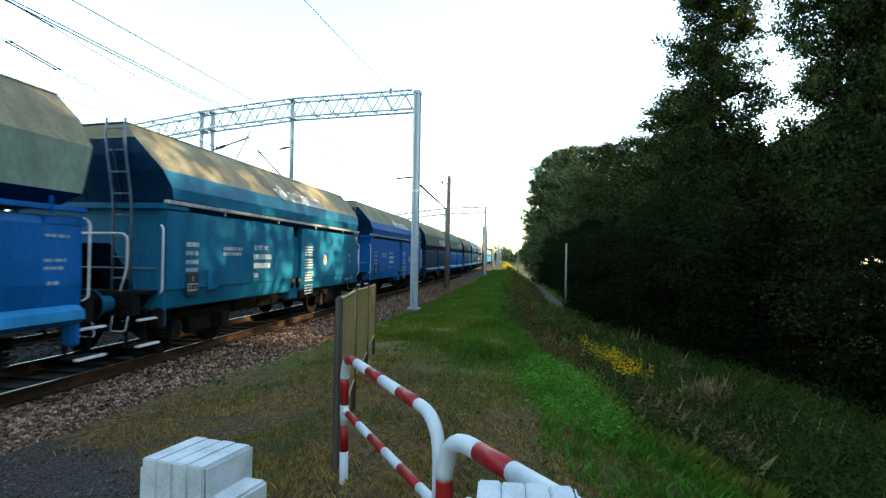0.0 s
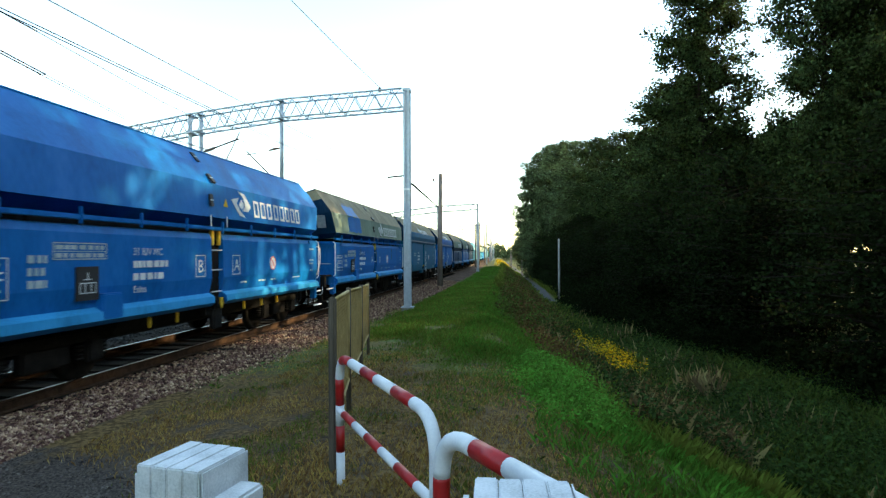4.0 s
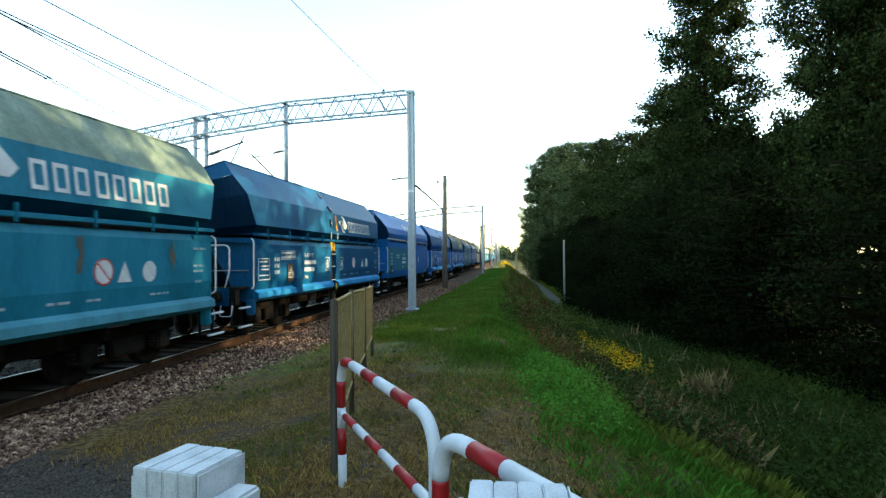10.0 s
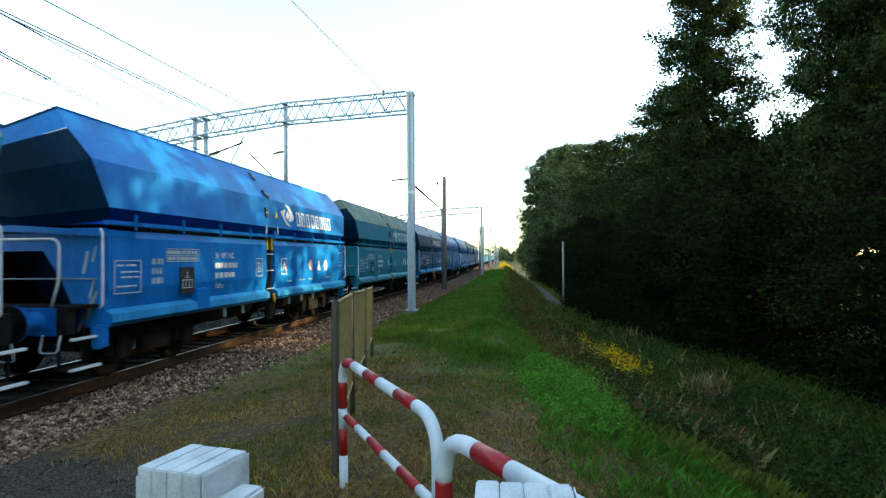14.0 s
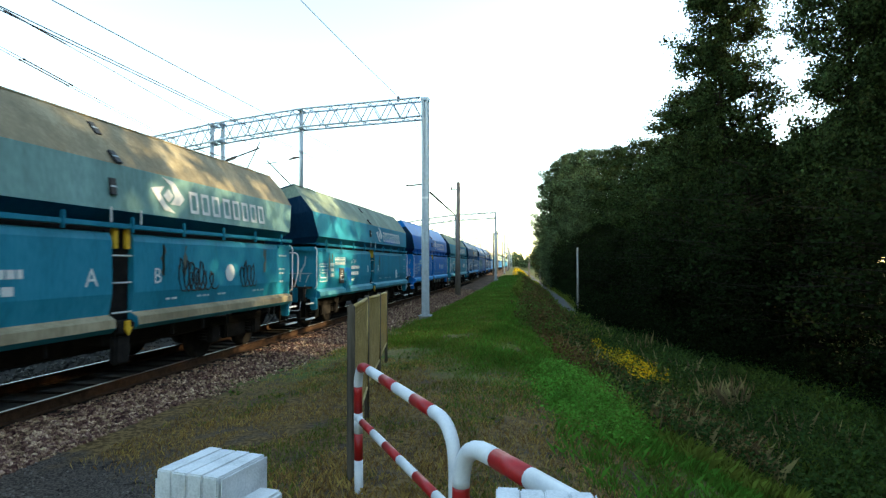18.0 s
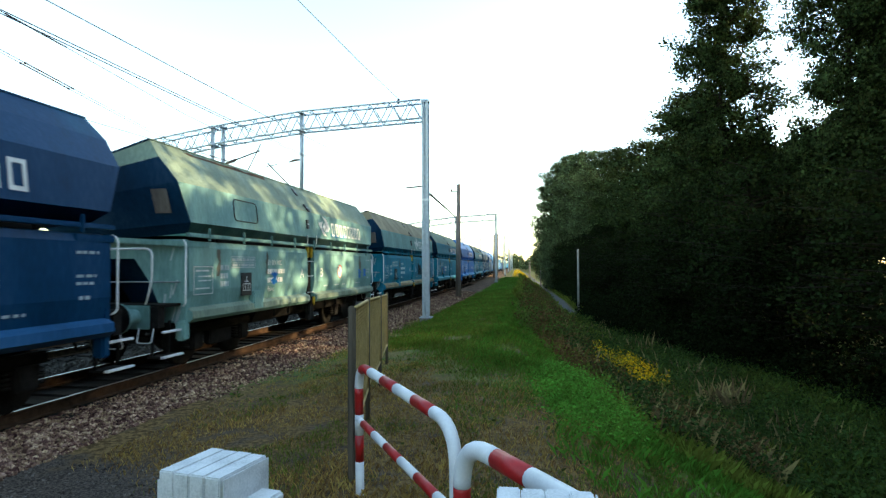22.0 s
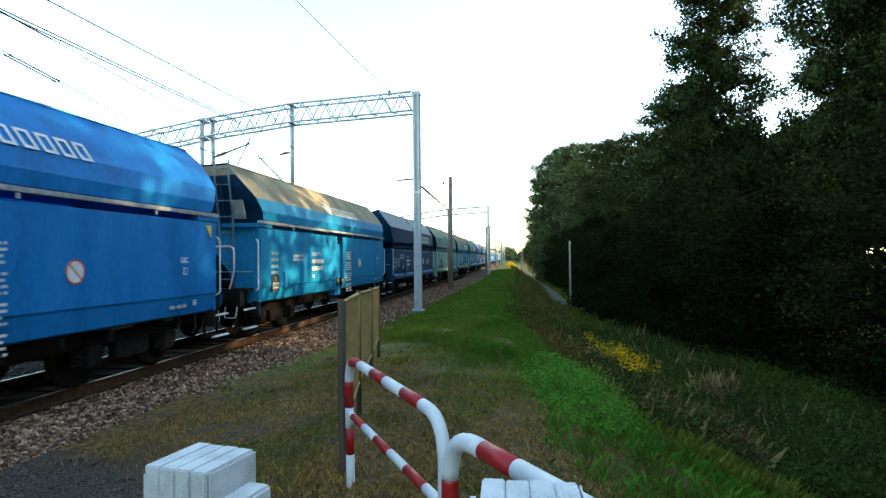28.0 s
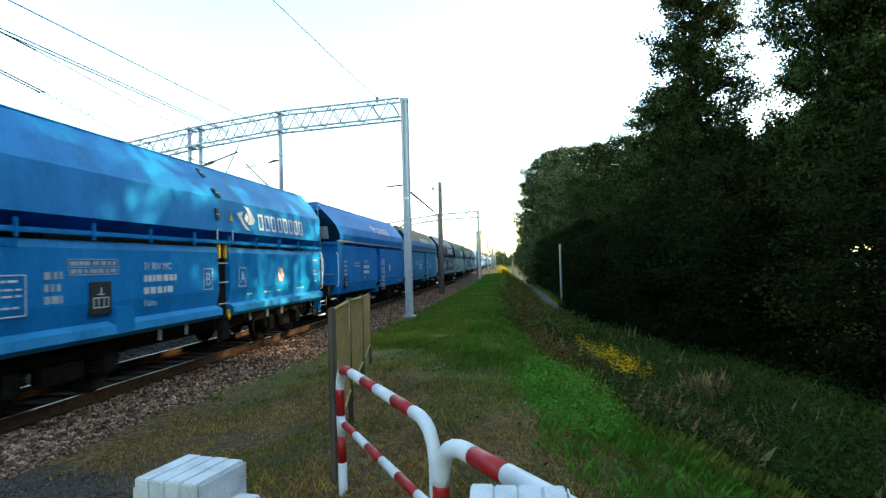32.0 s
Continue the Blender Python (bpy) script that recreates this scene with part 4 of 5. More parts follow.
        if s < 0 and k in HATCHES:
            plate = put("hatch", "hatch", lambda: boxed(-0.15, 0.15, -0.012, 0.012, -0.22, 0.22), POLE_WOOD if k in (8, 9) else LADDER, g, "rusty inspection plate" if k in (8, 9) else "pale inspection plate")
            plate.matrix_local = pose(0.8 if k == 10 else 1.06, -5.91, 3.05, 20, 0, 0)
    if not falns and full:
        back = lambda z: float(np.interp(z, (1.2, 2.5, 2.9, 3.85, 4.14), (5.86, 5.86, 5.9, 6.10, 6.08)))
        heights = (1.2, 2.5, 2.9, 3.85, 4.14)
        lad = put("ladder", "ladder_a", lambda: tube(tube(bmesh.new(), [(0.58, -back(z), z) for z in heights], 0.022, 6), [(0.92, -back(z), z) for z in heights], 0.022, 6), LADDER_BLUE, g, "worn blue steel ladder")
        for i in range(8):
            z = 1.45 + i * 0.36
            put("rung", "ladder_rung", lambda: tube(bmesh.new(), [(0.58, 0, 0), (0.92, 0, 0)], 0.015, 6), LADDER_BLUE, lad, at=(0, -back(z), z))
    for y in (-3.95, 3.95):
        bg = put("bogie", "bogie", bogie_frame, DARK_STEEL, g, at=(0, y, 0))
        for dy in (-0.9, 0.9):
            put("wheelset", "wheelset", wheelset, DARK_STEEL, bg, at=(0, dy, 0.46))
    put("brake_cylinder", "brake_cylinder", lambda: tube(bmesh.new(), [(0.5, -1.4, 0.72), (0.5, -0.6, 0.72)], 0.2, 12), DARK_STEEL, g)
    put("air_tank", "air_tank", lambda: boxed(0.8, 1.1, 0.5, 1.3, 0.55, 0.85, bevel=0.04), DARK_STEEL, g)
    put("discharge_hopper", "discharge_hopper", discharge, DARK_STEEL, g)
    for y in (-2.2, -1.4, 1.2, 2.1, 3.0) if full else ():
        put("toggle", "toggle", lambda: boxed(1.40, 1.46, -0.022, 0.022, 0.70, 0.88, bevel=0.01), BRASS_YELLOW if k == 2 else LETTER_DIM if k in (6, 13) else DARK_STEEL, g, at=(0, y, 0))
    if falns:
        markings_falns(g, k, name_tone, full, extras)
    else:
        markings_fals(g, k, name_tone, full, extras)
    TRAIN.append((g, k))
    return g


def side_x(kind, z):
    u = UPPER[kind]
    return float(np.interp(z, [p[1] for p in u], [p[0] for p in u]))


EMBLEM = [[(-0.40, 0.10), (-0.08, 0.18), (-0.19, 0.02), (-0.08, -0.18), (0.13, -0.36), (-0.12, -0.32), (-0.27, -0.10)],
          [(-0.10, 0.37), (0.16, 0.31), (0.40, -0.02), (0.27, -0.18), (0.03, -0.18), (0.16, -0.02), (0.08, 0.22)],
          [(-0.11, -0.02), (0.02, 0.15), (0.12, 0.0), (-0.01, -0.15)]]


def emblem(g, y, z, x, lean, tone, size=1.0):
    """The operator's mark as plain shapes: a swirl of three plates and a row of blocks."""
    for i, pts in enumerate(EMBLEM):
        ob = put("emblem", f"emblem_{i}_{size}", polygon([(a_ * size, b_ * 0.72 * size) for a_, b_ in pts]), tone, g, "plain pale emblem")
        ob.matrix_local = pose(x + 0.008, y, z, 0, lean, 0)

    for i in range(8):
        ob = put("name_block", f"name_block_{size}", outline(0.02 * size, 0.25 * size, -0.175 * size, 0.175 * size, 0.052 * size), tone, g, "plain pale hollow block of the operator's mark")
        ob.matrix_local = pose(x + 0.008 + 0.05 * math.tan(radians(-lean)), y + (0.52 + i * 0.325 + (0.0 if i < 3 else 0.03)) * size, z - 0.05, 0, lean, 0)


def warning_sign(g, y, z, r=0.17):
    d = put("round_sign", f"rsign_{r}", disc(r), WHITE, g, "white round sign with a red ring", at=(1.532, y, z))

    def ring():
        bm = bmesh.new()
        n = 28
        for k in range(n):
            a0, a1 = 2 * math.pi * k / n, 2 * math.pi * (k + 1) / n
            box_pts = [(math.cos(a0) * r, math.sin(a0) * r), (math.cos(a1) * r, math.sin(a1) * r), (math.cos(a1) * r * 0.87, math.sin(a1) * r * 0.87), (math.cos(a0) * r * 0.87, math.sin(a0) * r * 0.87)]
            bm.faces.new([bm.verts.new((0.006, p, q)) for p, q in box_pts])
        bm.faces.new([bm.verts.new((0.0055, p * r, q * r)) for p, q in ((-0.66, 0.56), (-0.56, 0.66), (0.66, -0.56), (0.56, -0.66))])
        return bm
    put("ring", f"ring_{r}", ring, SIGN_RED, d)


def markings_falns(g, k, tone, full, extras):
    x_up = side_x("falns", 3.03)
    emblem(g, 0.95, 3.04, x_up, -7, tone, 1.12)
    if not full:
        return
    a_first = k in (1, 8, 9, 10)
    for y, tx in ((-0.95, "A" if a_first else "B"), (0.48, "B" if a_first else "A")):
        if k in (2, 4, 6, 10, 13):
            o = put("box_mark", "box_mark", outline(0, 0.34, 0, 0.42, 0.016), LETTER, g, at=(1.530, y, 1.5))
            write("letter", tx, 0.36, LETTER, o, (0.001, 0.07, 0.085))
        else:
            write("letter", tx, 0.36, LETTER, g, (1.531, y + 0.07, 1.585))
    write("class_mark", "31 TEN" if k in (7, 8) else "31 RIV MC", 0.17, LETTER, g, (1.528, -2.75, 1.92))
    for i, (t_, n_) in enumerate((("bars", 0.95), ("bars", 0.8))):
        put("number_line", f"number_{i}_{n_}", bars([(0, 0, n_, 0.11)], 4 + i), LETTER, g, "white stencilled bars", at=(1.530, -2.75, 1.72 - 0.2 * i))
    write("class_mark", "Falns", 0.16, LETTER, g, (1.530, -2.75, 1.32))
    put("data_table", "table", lambda: (lambda bm: [box(bm, -0.002, 0.002, *q) for q in ((0, 1.0, 0.22, 0.235), (0, 1.0, 0.0, 0.015), (0, 1.0, 0.11, 0.12), (0, 0.015, 0, 0.235), (0.985, 1.0, 0, 0.235))] and bm)(bars([(0.04, 0.03, 0.9, 0.06), (0.04, 0.14, 0.9, 0.06)], 9)()), LETTER_DIM, g, "white ruled table of small bars", at=(1.528, -4.35, 1.86))
    put("notice", "notice", lambda: (lambda bm: [box(bm, -0.002, 0.002, *q) for q in ((0, 0.62, 0, 0.015), (0, 0.62, 0.5, 0.515), (0, 0.015, 0, 0.5), (0.605, 0.62, 0, 0.5))] and bm)(bars([(0.06, 0.42, 0.45, 0.03), (0.15, 0.32, 0.4, 0.025), (0.15, 0.24, 0.4, 0.025), (0.06, 0.1, 0.45, 0.025)], 2)()), LETTER, g, "boxed notice in small white bars", at=(1.533, -5.65, 1.38))
    put("data_block", "marks", bars([(0, 0.0, 0.3, 0.1), (0, 0.16, 0.3, 0.1), (0, 0.32, 0.3, 0.1)], 7), LETTER_DIM, g, "small white stencilled bars", at=(1.530, -4.75, 1.5))
    put("stencil_line", "small_marks", bars([(0, 0, 0.3, 0.04), (0.9, 0.0, 0.4, 0.04), (1.6, 0.0, 0.3, 0.04), (3.0, 0.0, 0.5, 0.04)], 17), LETTER_DIM, g, at=(1.502, 0.9, 1.30))
    put("stencil_line", "end_marks", bars([(0, 0.3, 0.35, 0.04), (0, 0.2, 0.3, 0.04), (0.05, 0.0, 0.25, 0.05), (0, 0.62, 0.4, 0.04)], 19), LETTER_DIM, g, at=(1.526, 5.15, 1.45))
    bd = put("label_board", "label_board", lambda: boxed(-0.01, 0.012, -0.22, 0.22, -0.24, 0.24, bevel=0.006), BLACK, g, "black card holder", at=(1.535, -3.75, 1.52))
    put("grid_mark", "grid_mark", lambda: (lambda bm: [box(bm, 0.012, 0.015, *q) for q in ((-0.16, 0.16, -0.14, -0.125), (-0.16, 0.16, 0.0, 0.015), (-0.16, -0.145, -0.14, 0.015), (-0.06, -0.045, -0.14, 0.015), (0.05, 0.065, -0.14, 0.015), (0.145, 0.16, -0.14, 0.015), (-0.01, 0.01, 0.06, 0.16), (-0.07, 0.07, 0.05, 0.065))] and bm)(bmesh.new()), LETTER, bd)
    fl = put("inspection_flap", "flap_door", lambda: boxed(1.46, 1.605, -0.22, 0.22, 0.96, 1.36, bevel=0.02), extras[0] if extras else DARK_STEEL, g, "hinged inspection flap", at=(0, -3.3, 0))
    if k not in (7, 8, 11):
        warning_sign(g, {1: 2.15, 4: 2.1, 5: 2.8, 9: 2.2, 10: 2.1, 13: 2.75}.get(k, 2.55), 1.72, 0.17 if k in (2, 6) else 0.2)
    if k in (8,):
        put("round_mark", "disc_mark", disc(0.17), LETTER, g, "round white mark", at=(1.532, 2.9, 1.72))
    if k in (4, 5, 6, 10):
        put("triangle_mark", "triangle_mark", polygon([(-0.16, -0.15), (0.16, -0.15), (0.0, 0.17)]), LETTER, g, "white triangle mark", at=(1.534, 3.25, 1.70))
        put("round_mark", "disc_mark", disc(0.17), LETTER, g, "round white mark", at=(1.532, 3.85, 1.70))
    for dy in (-0.42, 0.22):
        put("white_rod", "white_rod", lambda: boxed(1.535, 1.55, -0.012, 0.012, 2.50, 2.72), LETTER, g, at=(0, dy, 0))
    if k in (6, 10, 13, 4, 5, 2):
        put("warning_plate", "warn", polygon([(-0.09, -0.07), (0.09, -0.07), (0.0, 0.1)]), BRASS_YELLOW, g, "yellow warning triangle", at=(1.515, 0.22, 3.0))


def markings_fals(g, k, tone, full, extras):
    zc = 3.48
    emblem(g, {3: -1.31, 12: -0.33}.get(k, -0.8), zc, side_x("fals", zc) + 0.012, -36.5, tone, 0.95)
    if not full:
        return
    write("class_mark", "31 RIV MC", 0.17, LETTER, g, (1.530, -2.55, 1.98))
    for i in range(2):
        put("number_line", f"number_{i}_a", bars([(0, 0, 0.95 - 0.1 * i, 0.12)], 14 + i), LETTER, g, "white stencilled bars", at=(1.530, -2.55, 1.77 - 0.2 * i))
    write("class_mark", "Fals", 0.16, LETTER, g, (1.530, -2.55, 1.36))
    put("notice", "notice_a", bars([(0, 1.0 - 0.075 * i - (0.06 * (i // 4)), 0.62, 0.035) for i in range(16)], 21), LETTER, g, "block of small white bars", at=(1.533, 0.55, 1.1))
    put("data_table", "table_a", bars([(0, 0.0, 0.8, 0.07), (0, 0.11, 0.8, 0.07)], 9), LETTER_DIM, g, "faded white bars", at=(1.530, -3.9, 1.85))
    put("data_block", "marks_a", bars([(0, 0.0, 0.4, 0.07), (0, 0.14, 0.4, 0.08), (0, 0.30, 0.4, 0.08), (0, 0.46, 0.4, 0.08)], 7), LETTER_DIM, g, "small white stencilled bars", at=(1.530, -5.2, 1.55))
    bd = put("label_board", "label_board_a", lambda: boxed(-0.01, 0.012, -0.2, 0.2, -0.2, 0.2, bevel=0.006), BLACK, g, "black card holder", at=(1.535, -5.0, 1.32))
    put("grid_mark", "grid_mark_a", lambda: (lambda bm: [box(bm, 0.012, 0.015, *q) for q in ((-0.16, 0.16, -0.12, -0.105), (-0.16, 0.16, 0.0, 0.015), (-0.16, -0.145, -0.12, 0.015), (-0.06, -0.045, -0.12, 0.015), (0.05, 0.065, -0.12, 0.015), (0.145, 0.16, -0.12, 0.015), (-0.01, 0.01, 0.06, 0.16))] and bm)(bmesh.new()), LETTER, bd)
    put("inspection_flap", "flap_door_a", lambda: boxed(-0.01, 0.03, -0.2, 0.2, -0.2, 0.2, bevel=0.015), extras[0] if extras else DARK_STEEL, g, "square inspection flap", at=(1.53, -4.3, 1.38))
    warning_sign(g, 2.2, 1.75)
    write("uic_mark", "UIC", 0.15, LETTER, g, (1.530, 4.6, 1.85))
    put("ring_mark", "ring_mark", outline(-0.06, 0.06, -0.06, 0.06, 0.012), LETTER, g, at=(1.530, 4.75, 1.7))
    put("stencil_line", "small_marks_a", bars([(0, 0.0, 0.55, 0.06), (0.7, 0.02, 0.15, 0.1)], 23), LETTER_DIM, g, at=(1.512, 4.3, 1.05))
    put("corner_plate", "corner_plate", polygon([(-0.3, 2.56), (-0.5, 2.56), (-0.3, 2.30)]), BRASS_YELLOW, g, "yellow corner mark", at=(1.534, 0.02 if k == 3 else 5.9, 0))


def scribble(seed, width, height, turns):
    """A loose hand-drawn looping line."""
    def make():
        r_, bm, pts = random.Random(seed), bmesh.new(), []
        n = turns * 12
        for i in range(n):
            a_ = 2 * math.pi * i / 12
            pts.append((0.0, width * i / n + 0.11 * math.cos(a_ + r_.uniform(-0.3, 0.3)), height * (0.5 + 0.5 * math.sin(a_)) * r_.uniform(0.7, 1.1)))
        tube(bm, pts, 0.013, 5)
        return bm
    return make


def blot(y0, y1, z0, z1, seed, t=0.003):
    """A painted patch with an uneven outline."""
    r_ = random.Random(seed)
    pts = []
    for i in range(10):
        pts.append((y0 + (y1 - y0) * i / 10 , z0 + r_.uniform(-0.03, 0.03)))
    for i in range(6):
        pts.append((y1 + r_.uniform(-0.07, 0.07), z0 + (z1 - z0) * i / 6))
    for i in range(10):
        pts.append((y1 - (y1 - y0) * i / 10, z1 + r_.uniform(-0.03, 0.03)))
    for i in range(6):
        pts.append((y0 + r_.uniform(-0.07, 0.07), z1 - (z1 - z0) * i / 6))
    return polygon(pts, t)


def special(g, k):
    """What sets single wagons apart: repainted patches, scrawls, scratches, plates."""
    def patch(name, key, make, mat, at, lean=0.0, label=""):
        ob = put(name, key, make, mat, g, label)
        ob.matrix_local = pose(*at, 0, lean, 0)
    if k == 3:
        put("painted_panel", "teal_panel", lambda: boxed(1.5265, 1.5295, -5.7, -0.3, 1.24, 2.36), GREENP, g, "repainted green-teal flap")
    if k == 1:
        patch("paint_patch", "w1_patch", blot(-0.85, 0.85, -0.27, 0.29, 3), BLUE, (side_x("falns", 3.05) + 0.006, -3.3, 3.05), -7.3, "sprayed blue patch")
        patch("paint_patch", "w1_patch_roof", blot(-0.7, 0.75, -0.3, 0.25, 4), BLUE, (1.28, -3.4, 3.62), -36.5, "sprayed blue patch")
        for i, y in enumerate((-0.1, 1.6, 2.4)):
            patch("rust_stain", f"rust_{i}", blot(-0.09, 0.09, -0.12, 0.1, 10 + i), RUST_STEEL, (side_x("falns", 2.88) + 0.005, y + 1.0, 2.86), -7.3, "rust stain")
    if k == 8:
        for i, (y, w_, h_, n) in enumerate(((1.25, 0.75, 0.55, 5), (1.5, 0.9, 0.35, 4), (3.35, 0.6, 0.5, 4))):
            patch("graffiti", f"graffiti_{i}", scribble(20 + i, w_, h_, n), BLACK, (1.528, y, 1.42), 0, "black scrawled graffiti")
    if k == 7:
        patch("paint_patch", "w7_a", blot(-0.75, 0.6, -0.06, 0.06, 5), BLUE, (1.530, -3.4, 1.70), 0, "blue overpainted strip")
        patch("paint_patch", "w7_b", blot(-0.18, 0.16, -0.22, 0.2, 6), BLUE, (1.531, -2.95, 1.45), 0, "blue overpainted square")
        patch("paint_patch", "w7_c", blot(-1.3, 0.4, -0.08, 0.08, 7), BLUE, (side_x("falns", 2.84) + 0.006, 3.0, 2.84), -7.3, "blue overpainted strip")
        patch("notice_plate", "w7_d", blot(-0.16, 0.16, -0.18, 0.18, 8), WHITE, (1.531, 3.7, 1.45), 0, "white paper notice")
    if k == 9:
        patch("paint_patch", "w9_a", blot(-0.75, 0.75, -0.05, 0.05, 11), CYAN, (side_x("falns", 2.82) + 0.006, 2.2, 2.82), -7.3, "blue overpainted strip")
        for i, (y, z) in enumerate(((-2.4, 1.62), (4.3, 1.62), (4.9, 1.66))):
            patch("paint_patch", f"w9_p{i}", blot(-0.13, 0.13, -0.13, 0.13, 12 + i), BLUE, (1.532, y, z), 0, "blue overpainted square")
        patch("roof_rust", "w9_r", blot(-1.6, 1.7, -0.07, 0.07, 15), RUST_STEEL, (0.96, -3.4, 4.03), -36.5, "rusty stain along the roof's edge")
        patch("dent_outline", "w9_o", lambda: tube(bmesh.new(), rounded([(0, -0.5, 0), (0, -0.5, -0.22), (0, 0.5, -0.22), (0, 0.5, 0.22), (0, -0.5, 0.22), (0, -0.5, 0)], 0.12, 4), 0.012, 5), BLACK, (side_x("falns", 3.05) + 0.006, -3.7, 3.05), -7.3, "dark welded outline")
    if k in (4, 10):
        patch("warning_plate", "orange_plate", polygon([(-0.08, -0.26), (0.08, -0.26), (0.08, 0.2), (0.0, 0.3), (-0.08, 0.2)]), surface("orange_plate", ((0.5, 0.16, 0.03), (0.62, 0.24, 0.05)), 0.5, 0, 5, 40, 0), (side_x("falns", 3.05) + 0.006, 0.22, 3.05), -7.3, "orange warning plate")
    if k in (6, 8, 9, 7):
        r_ = random.Random(k)
        for i in range(7):
            y, z = r_.uniform(0.98, 1.35), r_.uniform(1.0, 2.2)
            ob = put("scratch", f"scratch_{i % 3}", lambda i=i: boxed(-0.012 - 0.01 * (i % 3), 0.012, -0.003, 0.003, -0.12 - 0.05 * (i % 3), 0.12), LETTER_DIM, g, "pale scratch")
            ob.matrix_local = pose(y, -5.738, z, 0, r_.uniform(5, 25), 0)
    if k in (1, 8, 9, 5, 7):
        r_ = random.Random(50 + k)
        for i in range(4):
            patch("dirt_streak", f"streak_{i}", blot(-0.03 - 0.012 * i, 0.03, -0.35, 0.3, 70 + i, 0.002), surface("dirt_streak", ((0.07, 0.075, 0.06), (0.12, 0.12, 0.095)), 0.75, 0, 6, 40, 0), (1.522, r_.uniform(-5, 5), 1.9), 0, "dull dirt streak")


TEAL = paint("teal_paint", (0.01, 0.20, 0.30))
DEEP_TEAL = paint("deep_teal_paint", (0.003, 0.13, 0.25))
PALE_TEAL = paint("pale_teal_paint", (0.155, 0.30, 0.29), 0.25, 0.55)
CYAN = paint("cyan_paint", (0.002, 0.20, 0.42))
BLUE = paint("blue_paint", (0.0, 0.125, 0.40), rough=0.42)
CLEAR = paint("clear_blue_paint", (0.0, 0.175, 0.50), rough=0.5)
BRIGHT = paint("bright_blue_paint", (0.0, 0.165, 0.51), rough=0.40)
SKYB = paint("sky_blue_paint", (0.0, 0.20, 0.50), rough=0.40)
NAVY = paint("navy_paint", (0.001, 0.042, 0.115), rough=0.42)
# Lip navy: paler, with light on the upturned ledge put in.
NAVY_LIP = paint("navy_lip_paint", (0.01, 0.08, 0.20))
STEELB = paint("steel_blue_paint", (0.001, 0.085, 0.20), rough=0.42)
KHAKI = paint("khaki_dust", (0.25, 0.215, 0.14), 0.3, 0.75)
OLIVE = paint("olive_dust", (0.175, 0.235, 0.185), 0.3, 0.7)
GREENP = paint("green_panel_paint", (0.008, 0.15, 0.22))
# Lip paints: body colours made paler, light on the upturned ledge put in.
LIP_BLUE = paint("lip_blue", (0.02, 0.27, 0.56))
LIP_TEAL = paint("lip_teal", (0.07, 0.28, 0.36))
# Dark blue for hopper ends: the shade on the raked sheets is put in.
END_SHADED = paint("end_shaded_blue", (0.003, 0.035, 0.085))
TRAIN = []
W = {
    0: ("fals", DEEP_TEAL, DEEP_TEAL, KHAKI, END_SHADED, None, "weathered teal hopper wagon with a dusty khaki roof"),
    1: ("falns", BLUE, OLIVE, KHAKI, END_SHADED, LIP_BLUE, "blue hopper wagon with a dusty khaki upper body"),
    2: ("falns", BLUE, BLUE, BLUE, END_SHADED, LIP_BLUE, "clean blue hopper wagon with white stencils"),
    3: ("fals", BLUE, BLUE, BLUE, END_SHADED, None, "blue hopper wagon with one repainted green-teal flap"),
    4: ("falns", STEELB, STEELB, STEELB, END_SHADED, LIP_BLUE, "dark steel-blue hopper wagon with white stencils"),
    5: ("falns", TEAL, TEAL, OLIVE, END_SHADED, LIP_TEAL, "teal hopper wagon with an olive dusty roof"),
    6: ("falns", BRIGHT, BRIGHT, BRIGHT, END_SHADED, LIP_BLUE, "bright blue hopper wagon with white stencils"),
    7: ("falns", TEAL, TEAL, OLIVE, END_SHADED, LIP_TEAL, "teal hopper wagon with patches of blue paint"),
    8: ("falns", TEAL, PALE_TEAL, KHAKI, END_SHADED, KHAKI, "faded teal hopper wagon with black graffiti scrawl"),
    9: ("falns", PALE_TEAL, PALE_TEAL, OLIVE, END_SHADED, OLIVE, "pale faded teal hopper wagon with rust on its roof"),
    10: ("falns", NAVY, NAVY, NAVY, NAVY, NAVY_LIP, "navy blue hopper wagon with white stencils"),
    11: ("fals", CYAN, CYAN, KHAKI, END_SHADED, None, "cyan blue hopper wagon with a khaki dusty roof"),
    12: ("fals", CLEAR, CLEAR, CLEAR, END_SHADED, None, "blue smooth-sided hopper wagon with white stencils"),
    13: ("falns", SKYB, SKYB, SKYB, END_SHADED, LIP_BLUE, "sky blue hopper wagon with white stencils"),
    14: ("falns", BLUE, BLUE, BLUE, END_SHADED, LIP_BLUE, "blue hopper wagon with white stencils"),
    -1: ("fals", BLUE, BLUE, KHAKI, END_SHADED, None, "blue hopper wagon with a dusty roof"),
    -2: ("falns", NAVY, OLIVE, KHAKI, END_SHADED, NAVY_LIP, "dark hopper wagon with a khaki upper body"),
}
rng = random.Random(4)
for k in range(-3, -16, -1):
    low = rng.choice((TEAL, BLUE, PALE_TEAL, STEELB, NAVY, CYAN))
    up = rng.choice((low, OLIVE, low))
    W[k] = (rng.choice(("falns", "falns", "fals")), low, up, rng.choice((KHAKI, OLIVE, up)), END_SHADED, LIP_TEAL if low in (TEAL, PALE_TEAL) else LIP_BLUE, "weathered hopper wagon of the coal train")
for k in sorted(W):
    kind, low, up, rf, en, tr, lb = W[k]
    g = wagon(kind, k, low, up, rf, en, tr, LETTER, k >= -1, (low,), lb)
    special(g, k)

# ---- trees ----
# Near-black leaf green: the wood's deep shade is put into the colour.
LEAF_DEEP_SHADE = leaf("leaves_deep_shade", (0.007, 0.0115, 0.0035), 0.45, 0.1)
